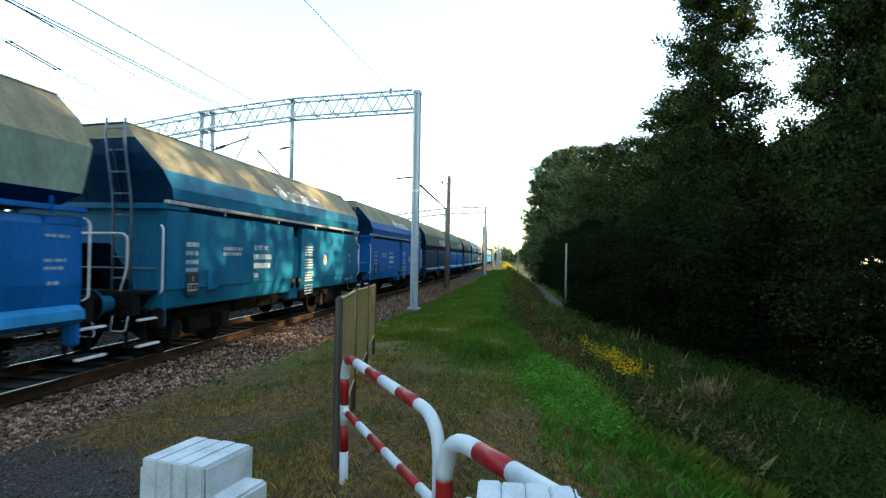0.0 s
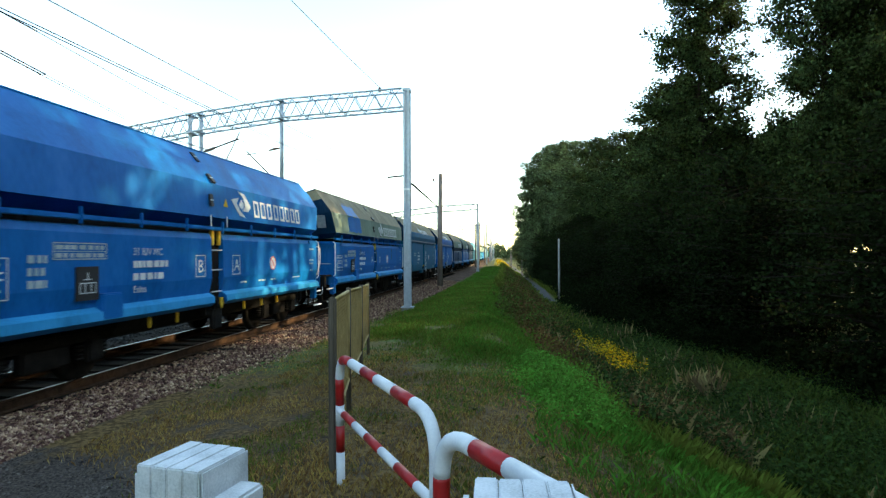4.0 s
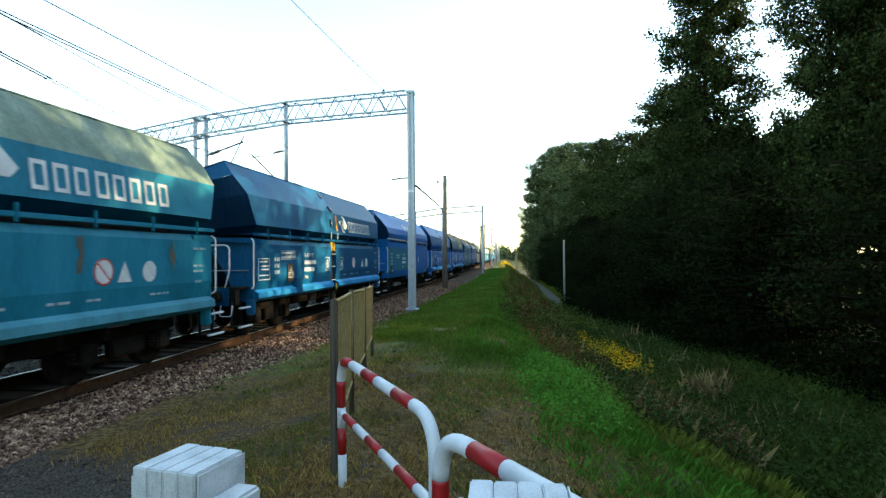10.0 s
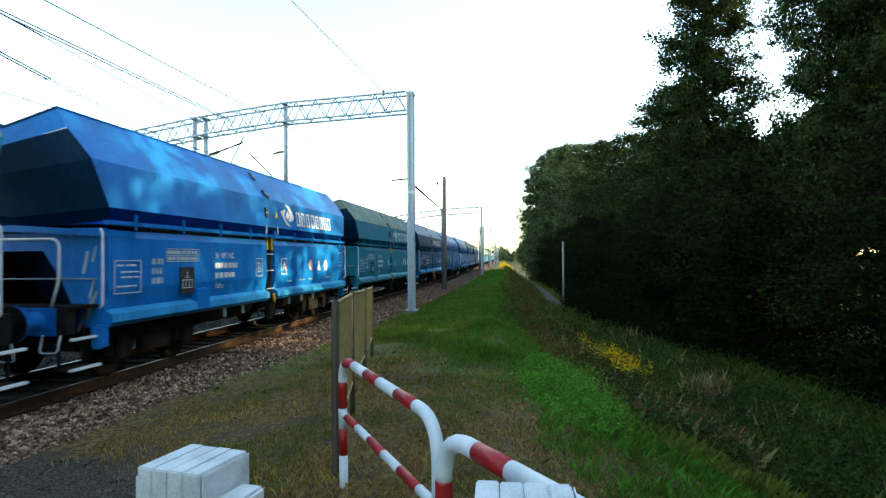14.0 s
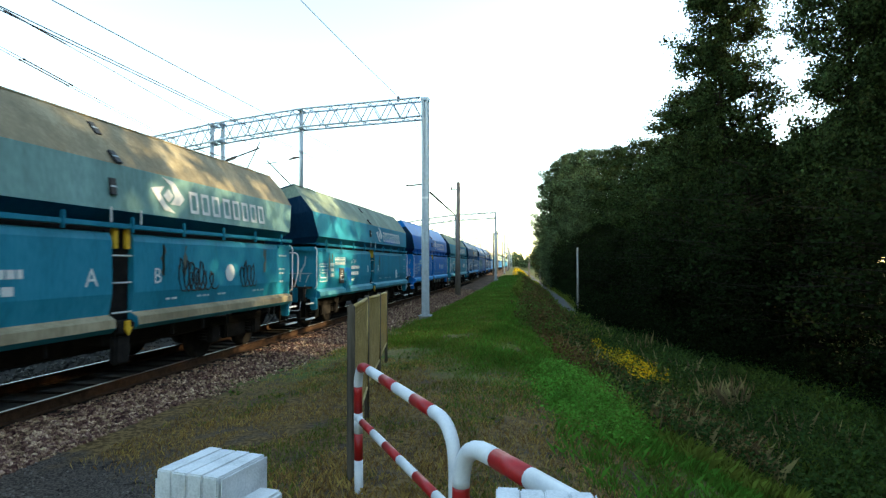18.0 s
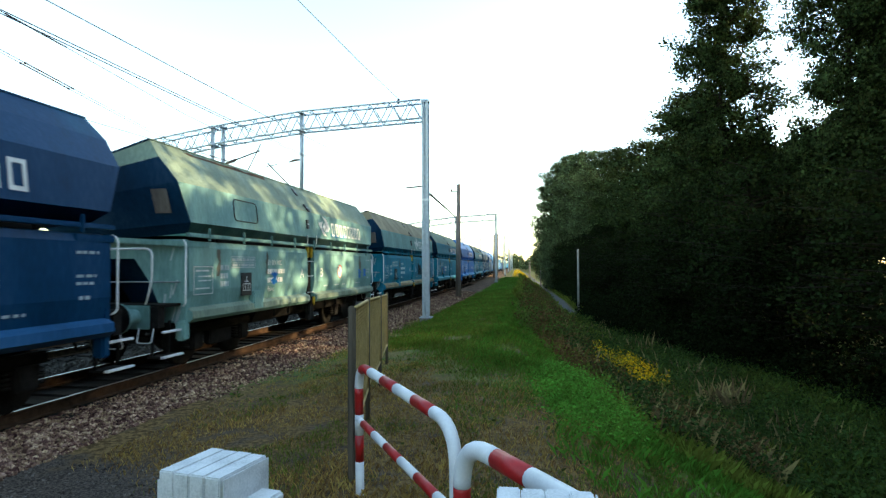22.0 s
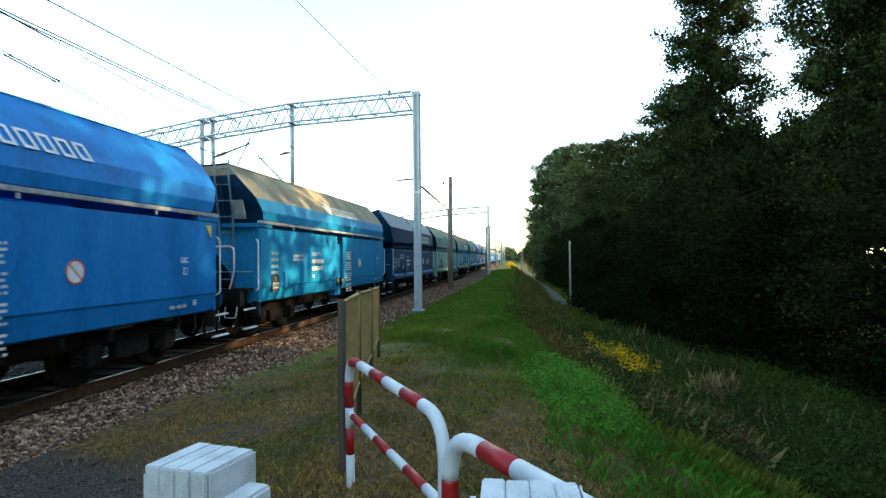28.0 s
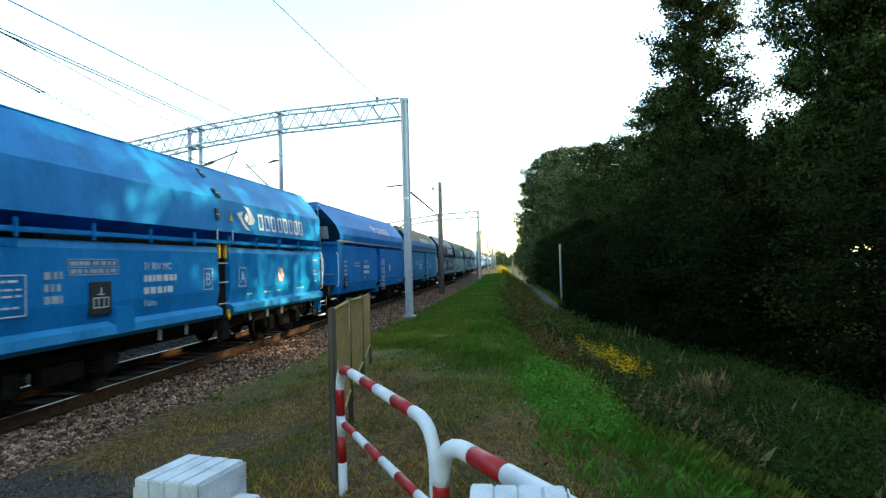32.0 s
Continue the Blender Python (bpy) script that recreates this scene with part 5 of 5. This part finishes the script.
LEAF_MID = leaf("leaves_mid", (0.030, 0.047, 0.017), 0.7, 0.3, 0.75, 0.9)
# Leaf green with part of the wood's shade put in.
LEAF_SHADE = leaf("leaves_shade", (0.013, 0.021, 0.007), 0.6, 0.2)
# Paler leaf green: the haze of distance is put into the colour.
LEAF_HAZE = leaf("leaves_haze", (0.072, 0.104, 0.050), 0.7, 0.3, 0.75, 0.7)
LEAF_GOLD = leaf("leaves_golden", (0.10, 0.095, 0.022), 0.4, 0.35)


def leaf_quads(centres, normals_seed, size, rng):
    """Small bent leaves, two triangles each, at the given centres."""
    n = len(centres)
    d = rng.normal(size=(n, 3))
    d /= np.linalg.norm(d, axis=1)[:, None]
    d[:, 2] *= 0.6
    s = rng.normal(size=(n, 3))
    s -= d * (s * d).sum(1)[:, None]
    s /= np.linalg.norm(s, axis=1)[:, None] + 1e-9
    L = rng.uniform(*size, n)[:, None]
    a_ = centres - d * L * 0.5
    b_ = centres + s * L * 0.34
    c_ = centres + d * L * 0.5
    e_ = centres - s * L * 0.34
    v = np.stack([a_, b_, c_, e_], 1).reshape(-1, 3)
    f = np.arange(4 * n).reshape(n, 4)
    return v, f


def tree_meshes(height, spread, low, seed, leaves, conical, size=(0.22, 0.42)):
    """A trunk with limbs and side twigs, and a crown of leaves in small clumps along the twigs."""
    rng = np.random.default_rng(seed)
    bm = bmesh.new()
    lean = rng.uniform(-0.4, 0.4, 2)
    spine = lambda s: Vector((lean[0] * s * s, lean[1] * s * s, height * s))
    tube(bm, [spine(s) for s in (0, 0.03, 0.1, 0.3, 0.55, 0.8, 0.97)], [height * r for r in (0.016, 0.012, 0.011, 0.009, 0.007, 0.004, 0.001)], 9)
    clumps = []
    n_limbs = 120
    for i in range(n_limbs):
        s = low + (0.99 - low) * (i + rng.random()) / n_limbs
        if conical:
            reach = spread * (1.03 - s) ** 0.55 * (1.0 - 0.55 * max(0.0, (low + 0.12 - s) / 0.12)) * rng.choice((0.62, 0.85, 1.0, 1.15)) * rng.uniform(0.85, 1.1)
        else:
            reach = spread * max(0.15, math.sin(math.pi * min(1, (s - low * 0.6) / (1.02 - low * 0.6))) ** 0.6) * rng.uniform(0.6, 1.12)
        ang = i * 2.4 + rng.uniform(-0.5, 0.5)
        p0 = spine(s)
        rise = rng.uniform(-0.10, 0.38) * reach
        p1 = p0 + Vector((math.cos(ang) * reach * 0.55, math.sin(ang) * reach * 0.55, rise * 0.6))
        p2 = p0 + Vector((math.cos(ang) * reach, math.sin(ang) * reach, rise * 0.8))
        tube(bm, [p0, p1, p2], [0.05 + 0.05 * (1 - s), 0.03, 0.01], 4, caps=False)
        for k in range(7):
            f_ = 0.28 + 0.72 * (k + rng.random()) / 7
            q = p0.lerp(p1, f_ / 0.55) if f_ < 0.55 else p1.lerp(p2, (f_ - 0.55) / 0.45)
            side = rng.normal() * reach * 0.20 * (1.15 - 0.5 * f_)
            q = q + Vector((-math.sin(ang) * side, math.cos(ang) * side, rng.normal() * 0.22))
            clumps.append((q.x, q.y, q.z, rng.uniform(0.42, 0.95) * (0.6 + 0.09 * reach)))
    clumps = np.array(clumps)
    weight = clumps[:, 3] ** 2
    pick = rng.choice(len(clumps), leaves, p=weight / weight.sum())
    offs = rng.normal(size=(leaves, 3)) * np.array([0.46, 0.46, 0.33])
    centres = clumps[pick, :3] + offs * clumps[pick, 3:4]
    v, f = leaf_quads(centres, seed, size, rng)
    return done(bm, "trunk", BARK), (v, f)


KINDS = []
for seed, (h, sp, low, n, con, size) in enumerate(((23, 5.3, 0.08, 84000, True, (0.13, 0.28)), (21, 5.8, 0.05, 42000, False, (0.16, 0.34)), (20, 5.6, 0.03, 42000, False, (0.16, 0.34)),
                                                   (24, 5.6, 0.27, 64000, True, (0.13, 0.28)), (9, 4.2, 0.0, 20000, False, (0.11, 0.24)), (20, 6.4, 0.03, 8500, False, (0.45, 0.9)), (23, 5.0, 0.3, 2600, True, (0.3, 0.6)))):
    trunk, (v, f) = tree_meshes(h, sp, low, 11 + seed, n, con, size)
    KINDS.append((h, trunk, {m.name: bulk("crown", v, f, m) for m in (LEAF_DEEP_SHADE, LEAF_SHADE, LEAF_MID, LEAF_HAZE, LEAF_GOLD)}))


def tree(i, x, y, scale, turn, tone, label):
    h, trunk, crowns = KINDS[i]
    t = new("tree" if i != 4 else "bush")
    tagged(t, label, "tree" if i != 4 else "bush", "trees of the wood" if i != 4 else "bushes at the wood's edge")
    linked("trunk", trunk, t), linked("crown", crowns[tone.name], t)
    t.matrix_world = pose(x, y, lie(x, y) - 0.1, 0, 0, turn) @ Matrix.Diagonal((scale[0], scale[0], scale[1], 1))
    return t


rng = random.Random(8)
# the wood's edge: kind, x, y, (width, height)
FRONT = [(0, 12.7, 41, (1.0, 1.17)), (3, 17.0, 34.0, (0.80, 1.12)), (3, 19.8, 33.0, (0.95, 1.15)), (3, 22.4, 37.0, (1.0, 1.08)), (3, 26.0, 47.0, (0.7, 0.9)), (3, 29.2, 50.5, (0.7, 0.9)), (3, 30.0, 56.0, (0.7, 0.9)), (3, 25.0, 42.5, (0.7, 0.85)), (0, 17.6, 46.5, (0.8, 0.56)),
         (2, 13.4, 51, (0.95, 0.92)), (1, 15.2, 60, (0.95, 0.80)), (2, 13.4, 69, (0.95, 0.92)), (2, 12.2, 78, (0.9, 0.98)), (1, 10.8, 87, (1.0, 1.0)), (2, 7.4, 99, (0.92, 1.14)),
         (1, 10.6, 104, (1.0, 1.02)), (1, 6.4, 103, (0.95, 1.06)), (2, 9.6, 94, (0.95, 1.12)), (2, 4.4, 100, (0.6, 0.95)), (4, 4.6, 96, (0.8, 1.1)), (4, 4.0, 106, (0.9, 1.2)),
         # Kind 6: sparse tree added out of view to dapple sun on the wagons.
         (2, 18.2, 42, (0.7, 0.62)), (6, 24, 27, (1.05, 1.0)), (2, 18.4, 28.5, (0.8, 0.38)),
         # Out of view: the wood carried on to keep sky off the wagons.
         (1, 21, 19, (1.0, 1.0)), (3, 21, 11, (1.1, 1.0)), (1, 20, 2, (1.1, 1.0)), (2, 20, -8, (1.0, 1.0)), (1, 21, -17, (1.0, 1.0)), (2, 20, -27, (1.0, 1.0)), (1, 21, -37, (1.0, 1.0))]
# Tone by distance: haze is put into the leaves beyond 80 m.
for i, x, y, sc in FRONT:
    tree(i, x + bend(y), y, sc, rng.uniform(0, 360), LEAF_HAZE if y > 80 else LEAF_MID if y > 5 else LEAF_DEEP_SHADE, "tall green tree at the wood's edge, some added out of view")
for j in range(24):
    y = 6 + j * 4.2 + rng.uniform(-1, 1)
    x = float(np.interp(y, (0, 16, 21, 30, 46, 80, 110), (11.5, 10.6, 9.8, 9.2, 8.6, 7.8, 7.2))) + rng.uniform(-0.7, 0.9)
    tree(4, x + bend(y), y, (rng.uniform(0.8, 1.0), rng.uniform(0.7, 1.0)), rng.uniform(0, 360), LEAF_SHADE if j % 2 else LEAF_DEEP_SHADE, "dark leafy bush at the edge of the wood, shade in its colour")
for r in range(3):
    for j in range(18):
        y = -40 + j * 9 + rng.uniform(-3, 3)
        x = 24.5 + 7 * r + rng.uniform(-2, 2) - 0.08 * max(0, y - 35)
        size_, turn_ = (rng.uniform(0.9, 1.1), rng.uniform(0.62, 0.74) if 22 < y < 62 else rng.uniform(0.8, 0.95)), rng.uniform(0, 360)
        # Trees left out here so that the low sun reaches the train.
        sun_gap = abs(y - 14.8 - 0.4 * (x + 6)) < 5.0
        if y < 112 and not sun_gap and not (r == 0 and 28 < y < 46) and not (y > 22 and abs(x / y - 0.555) < 0.045):
            tree(5, x + bend(y), y, size_, turn_, LEAF_DEEP_SHADE, "dark green tree deep in the wood, shade in its colour")
# beyond the open ground: smaller trees
for j in range(9):
    y = 150 + j * 16
    tree(rng.choice((1, 2)), 8.5 + rng.uniform(-1.5, 3) + bend(y), y, (0.7, rng.uniform(0.4, 0.55)), rng.uniform(0, 360), LEAF_GOLD if j % 3 == 0 else LEAF_MID, "distant green tree beyond the path")
# far woods on the horizon, both sides of the line
rng_f = np.random.default_rng(40)
n = 26000
yy = rng_f.uniform(330, 700, n)
side = rng_f.random(n) < 0.45
xx = np.where(side, rng_f.uniform(10, 90, n), np.where(yy > 560, rng_f.uniform(-160, 30, n), rng_f.uniform(-160, -30, n))) - 0.0264 * (yy - 60)
zz = rng_f.random(n) ** 0.8 * (9 + 4 * np.sin(xx * 0.21) + 3 * np.sin(yy * 0.05 + xx * 0.07)) - 1
v, f = leaf_quads(np.stack([xx, yy, zz], 1), 0, (1.6, 3.2), rng_f)
tagged(linked("far_woods", bulk("far_woods", v, f, LEAF_MID)), "hazy distant woods along the horizon", "woods", kind="stuff")
belt = 9000
yy, xx = rng_f.uniform(420, 480, belt), rng_f.uniform(-70, 45, belt)
zz = rng_f.random(belt) ** 0.8 * (8.5 + 2.5 * np.sin(xx * 0.4) + 1.5 * np.sin(xx * 1.3)) - 1
v, f = leaf_quads(np.stack([xx, yy, zz], 1), 0, (1.2, 2.4), rng_f)
tagged(linked("far_woods", bulk("far_woods", v, f, LEAF_HAZE)), "distant tree line across the end of the line, haze in its colour", "woods", kind="stuff")
# scrub added along the far side of the tracks to block skylight under the train
for j in range(20):
    y = -14 + j * 4.5
    tree(4, -19.5 + rng.uniform(-1, 1), y, (0.75, rng.uniform(0.30, 0.36)), rng.uniform(0, 360), LEAF_DEEP_SHADE, "low dark scrub added beyond the tracks to block skylight")

# ---- grass and weeds ----
GRASS = leaf("grass_green", (0.15, 0.195, 0.034), 0.45, 0.3)
GRASS_LUSH = leaf("grass_lush", (0.095, 0.215, 0.03), 0.45, 0.35)
GRASS_DRY = leaf("grass_dry", (0.40, 0.27, 0.085), 0.5, 0.25)
GRASS_BRIGHT = leaf("grass_bright", (0.105, 0.26, 0.036), 0.5, 0.35)
WEED = leaf("weed_leaves", (0.075, 0.115, 0.024), 0.5, 0.25)
NETTLE = leaf("nettle_leaves", (0.035, 0.062, 0.016), 0.6, 0.2)
WEED_BROWN = leaf("weed_brown", (0.11, 0.068, 0.025), 0.4, 0.2)
GOLDENROD = leaf("goldenrod_flowers", (0.60, 0.40, 0.015), 0.35, 0.3)
STRAW = leaf("straw", (0.24, 0.19, 0.085), 0.5, 0.2)


def patchy(x, y, scale, seed):
    return noise.noise(Vector((x * scale, y * scale, seed)))


def blades(name, count, spot, height, width, mat, seed, label, lean=0.5, segs=1):
    """Grass: thin bent blades rooted on the ground."""
    rng = np.random.default_rng(seed)
    roots, hs = [], []
    while len(roots) < count:
        q = spot(rng)
        if q:
            roots.append((q[0], q[1], lie(q[0], q[1]) - 0.01))
            hs.append(q[2] if len(q) > 2 else 1.0)
    r, k = np.array(roots), np.array(hs)[:, None]
    n = len(r)
    h = rng.uniform(*height, (n, 1)) * k
    ang = rng.uniform(0, 6.283, n)
    d = np.stack([np.cos(ang), np.sin(ang), np.zeros(n)], 1)
    side = np.stack([-np.sin(ang), np.cos(ang), np.zeros(n)], 1)
    far = np.clip(r[:, 1:2] / 9.0, 0.8, 4.0)
    w_ = rng.uniform(*width, (n, 1)) * far
    up = np.array([[0, 0, 1.0]])
    bow = rng.uniform(0.1, lean, (n, 1)) * h
    mid = r + up * h * 0.6 + d * bow * 0.35
    tip = r + up * h * rng.uniform(0.8, 1, (n, 1)) + d * bow
    v = np.stack([r - side * w_, r + side * w_, mid + side * w_ * 0.7, tip, mid - side * w_ * 0.7], 1).reshape(-1, 3)
    f = np.arange(5 * n).reshape(n, 5)
    return tagged(linked(name, bulk(name, v, f, mat)), label, "grass", kind="stuff")


def shelf(lo, hi, seed, thresh, power=1.7, x0=-4.9, x1=1.3, tilt=0.0):
    def spot(rng):
        y = 2.0 + 40 * rng.random() ** power
        x = rng.uniform(x0, x1) + bend(y)
        p = patchy(x, y, 0.55, seed) + 0.6 * patchy(x, y, 1.9, seed + 3) + tilt * float(np.interp(y + 0.8 * x, (2, 8, 13), (-0.45, -0.3, 0.25)))
        if p < thresh or math.hypot(x + 5.6, y - 2.6) < 2.9 + rng.random():
            return None
        if x < -4.0 and y > 7 and rng.random() < 0.6:
            return None
        return x, y, 0.7 + 0.8 * max(0, min(1, p - thresh))
    return spot


def green_line(x):
    """How far ahead the dry trodden ground gives way to green turf."""
    return float(np.interp(x, (-4.5, -3.2, -1.5, 0.0, 0.4, 1.0, 1.6), (14.0, 12.8, 10.4, 9.0, 7.6, 5.8, 3.4)))


def turf(x0, x1, power, y0=3.0, depth=90.0, near=0.0):
    """Green turf beyond the dry ground, thinning out raggedly towards it."""
    def spot(rng):
        y = y0 + depth * rng.random() ** power
        x = rng.uniform(x0, x1 + edge(y))
        d = y - green_line(x) + 3.2 * patchy(x, y, 0.5, 90) + 1.6 * patchy(x, y, 1.7, 93)
        if rng.random() > 0.5 + d / 4.5 or (x < -3.6 and rng.random() < (-3.6 - x)) or rng.random() < -2.2 * patchy(x, y, 0.8, 97):
            return None
        return x + bend(y), y, 0.6 + 0.5 * min(1, max(0, d / 3))
    return spot


blades("short_grass", 100000, shelf(0, 1, 1, -0.3, 1.7, -4.9, 2.0, 1.0), (0.03, 0.10), (0.0013, 0.0032), GRASS, 21, "short green grass on the railway bank")
blades("dry_grass", 66000, shelf(0, 1, 7, 0.0, 1.9, -4.9, 1.8, -1.0), (0.02, 0.08), (0.0012, 0.0028), GRASS_DRY, 22, "short dry brownish grass on the railway bank", 0.8)


blades("far_grass", 26000, turf(-4.6, 0.8, 1.5, 9.0, 95), (0.06, 0.16), (0.004, 0.007), GRASS_LUSH, 23, "green grass further along the bank")


def slope(x0, x1, thresh, seed, ymax=42, power=1.5, y0=1.8):
    def spot(rng):
        y = y0 + ymax * rng.random() ** power
        e_ = edge(y)
        x = e_ + rng.uniform(x0, x1)
        p = patchy(x, y, 0.45, seed) + 0.5 * patchy(x, y, 1.6, seed + 2)
        return (x + bend(y), y, 0.75 + 0.5 * max(0, p)) if p > thresh else None
    return spot


blades("shelf_grass", 60000, turf(-4.4, 0.6, 2.1, 3.0, 45), (0.03, 0.12), (0.0014, 0.0032), GRASS, 29, "olive green turf on the railway bank", 0.8)
blades("bank_grass", 60000, turf(-1.3, 2.9, 2.1, 3.0, 45), (0.04, 0.17), (0.0015, 0.0036), GRASS_LUSH, 24, "lush green grass on the slope", 0.7)
blades("tall_grass", 34000, slope(1.4, 5.0, -0.35, 37, 34, 1.5, 8.6), (0.18, 0.55), (0.0014, 0.0034), GRASS, 25, "tall rough grass at the foot of the bank", 0.7)
# Darker weed green puts the wood's shade into these blades.
blades("shade_grass", 30000, slope(3.6, 10.5, -0.6, 38, 34, 1.5, 10.0), (0.25, 0.7), (0.0016, 0.004), WEED, 28, "dark rough grass with the wood's shade in its colour", 0.7)
blades("dry_stalks", 900, slope(1.5, 7.0, 0.0, 41, 34, 1.5, 9.5), (0.5, 1.05), (0.001, 0.0022), STRAW, 26, "dry straw-coloured stalks among the weeds", 0.35)


def weeds(name, count, spot, height, leaves, size, mat, seed, label, crown=None, crown_mat=None):
    """Leafy weeds: upright stems with leaves along them, some with a plume of flowers."""
    rng = np.random.default_rng(seed)
    cs, plumes = [], []
    while len(cs) < count:
        q = spot(rng)
        if not q:
            continue
        h = rng.uniform(*height)
        z0 = lie(q[0], q[1])
        s = rng.random(leaves) ** 0.8
        off = rng.normal(size=(leaves, 2)) * 0.16 * (0.5 + s[:, None])
        cs.append(np.stack([q[0] + off[:, 0], q[1] + off[:, 1], z0 + s * h], 1))
        if crown:
            m = crown
            plumes.append(np.stack([q[0] + rng.normal(size=m) * 0.09, q[1] + rng.normal(size=m) * 0.09, z0 + h + rng.normal(size=m) * 0.07], 1))
    v, f = leaf_quads(np.concatenate(cs), 0, size, rng)
    ob = tagged(linked(name, bulk(name, v, f, mat)), label, "weeds", kind="stuff")
    if crown:
        v, f = leaf_quads(np.concatenate(plumes), 0, (0.03, 0.07), rng)
        tagged(linked("goldenrod", bulk("goldenrod", v, f, crown_mat)), "yellow goldenrod flower plumes", "flowers", kind="stuff")
    return ob


def around(cx, cy, rx, ry, keep=1.0):
    def spot(rng):
        a_, d_ = rng.uniform(0, 6.283), 1.2 * rng.random() ** 0.8
        return cx + math.cos(a_) * rx * d_, cy + math.sin(a_) * ry * d_
    return spot


weeds("weeds", 1700, slope(1.6, 9.5, -0.3, 51, 36, 1.5, 9.6), (0.3, 0.8), 60, (0.04, 0.11), NETTLE, 61, "dark green leafy weeds on the slope")
weeds("weeds", 420, slope(0.6, 3.2, 0.0, 57, 52, 0.9, 9.5), (0.3, 0.7), 60, (0.04, 0.11), WEED_BROWN, 62, "reddish brown withered weeds on the slope")
weeds("goldenrod_stems", 80, around(2.9, 18.6, 0.85, 1.9), (0.5, 1.0), 26, (0.05, 0.14), WEED, 63, "goldenrod clump on the slope", 30, GOLDENROD)
weeds("ground_weeds", 700, around(0.70, 10.2, 0.55, 2.9), (0.06, 0.26), 40, (0.025, 0.065), GRASS_BRIGHT, 64, "bright green low weeds on the bank's edge")
weeds("ground_weeds", 90, shelf(0, 1, 77, 0.25, 1.4), (0.04, 0.12), 18, (0.03, 0.08), WEED, 65, "dark rosette weeds in the turf")
blades("straw_tuft", 130, around(5.2, 17.0, 0.5, 0.6), (0.6, 1.1), (0.003, 0.005), STRAW, 66, "tuft of dry pale grass on the slope", 0.4)
weeds("weeds", 130, around(3.1, 12.0, 0.9, 1.9), (0.35, 0.8), 60, (0.03, 0.08), WEED_BROWN, 69, "reddish withered weeds on the near slope")
blades("dry_tuft", 650, around(3.2, 12.0, 1.0, 2.0), (0.4, 0.8), (0.003, 0.006), STRAW, 67, "clump of withered grass on the slope", 0.6)
# Sunlight on the far weeds is put in as goldenrod yellow.
weeds("far_goldenrod", 170, lambda r_: (lambda y: (edge(y) + r_.uniform(-1.5, 2.2) + bend(y), y))(r_.uniform(95, 230)), (0.3, 0.7), 20, (0.08, 0.2), GOLDENROD, 68, "weeds far along the bank, sunlight put into their golden colour")


def verge(rng):
    y = 36 + 90 * rng.random() ** 1.3
    x = edge(y) + rng.uniform(-0.4, 6.0)
    return (x + bend(y), y) if abs(x - path_x(y)) > 0.75 else None


blades("verge_grass", 22000, verge, (0.25, 0.7), (0.003, 0.006), GRASS, 81, "rough grass along the path", 0.7)
weeds("weeds", 320, lambda r_: (lambda y: (edge(y) + r_.uniform(0.2, 2.6) + bend(y), y))(r_.uniform(22, 80)), (0.4, 1.0), 56, (0.06, 0.15), WEED_BROWN, 82, "tall withered weeds along the slope")
weeds("weeds", 320, lambda r_: (lambda y: (edge(y) + r_.uniform(0.2, 3.0) + bend(y), y))(r_.uniform(20, 75)), (0.4, 1.0), 56, (0.06, 0.15), WEED, 83, "tall green weeds along the slope")
blades("near_tufts", 48000, lambda r_: (lambda x, y: (x, y) if r_.random() < (x - 0.3) / 3.2 + 0.9 * patchy(x, y, 0.9, 5) + 0.5 * patchy(x, y, 2.6, 6) else None)(r_.uniform(0.2, 7.5), r_.uniform(3.0, 11.0)), (0.06, 0.24), (0.0022, 0.0036), GRASS_BRIGHT, 84, "bright green grass tufts on the near slope", 0.8)


def undergrowth(rng):
    y = 10 + 38 * rng.random()
    return float(np.interp(y, (10, 18, 20, 24, 30, 38, 48), (9.6, 8.7, 8.2, 6.9, 5.6, 3.6, 3.4))) + 3.4 * rng.random() ** 0.7, y


def path_side(rng):
    y = 26 + 84 * rng.random()
    return path_x(y) + 0.95 + 4.2 * rng.random() ** 0.8 + bend(y), y


# Undergrowth in shade-coloured leaves makes the black zone below the trees.
weeds("undergrowth", 1400, path_side, (0.7, 2.2), 60, (0.10, 0.24), LEAF_SHADE, 92, "dark bushes and brambles along the path, shade in their colour")
weeds("undergrowth", 1500, undergrowth, (0.5, 1.5), 64, (0.07, 0.18), LEAF_DEEP_SHADE, 91, "dark brambles and nettles under the wood's edge, shade in their colour")


def run(t):
    """How far the train has come after t seconds."""
    return 5.9395 * t - 0.01865 * t * t + float(np.interp(t, (0, 1, 2, 3, 5, 7, 9, 11, 13, 15, 17, 19, 22, 25, 28, 29, 30, 31, 32),
                                                          (0.2, 0.12, 0.0, 0.0, 0.03, -0.1, -0.02, 0.08, 0.22, 0.16, 0.02, 0.06, 0.0, 0.0, 0.02, 0.11, 0.32, 0.53, 0.86)))


def motions():
    for wagon, k in TRAIN:
        rows = []
        for t in range(0, 33):
            y = 1.169 + run(t) - 13.464 * (k - 1)
            ahead, behind = y + 4.0, y - 4.0
            rows.append((t, pose(TRACKS[0] + (bend(ahead) + bend(behind)) / 2, y, 0, 0, 0, math.degrees(math.atan2(bend(behind) - bend(ahead), 8.0)))))
        walk(wagon, rows)
        if 0 <= k <= 13:
            for bogie in [o for o in wagon.children if o.name.startswith("bogie")]:
                for axle in bogie.children:
                    dy = axle.location.y
                    walk(axle, [(i / 10, pose(0, dy, 0.46, -math.degrees(run(i / 10) / 0.46), 0, 0)) for i in range(321)])


motions()
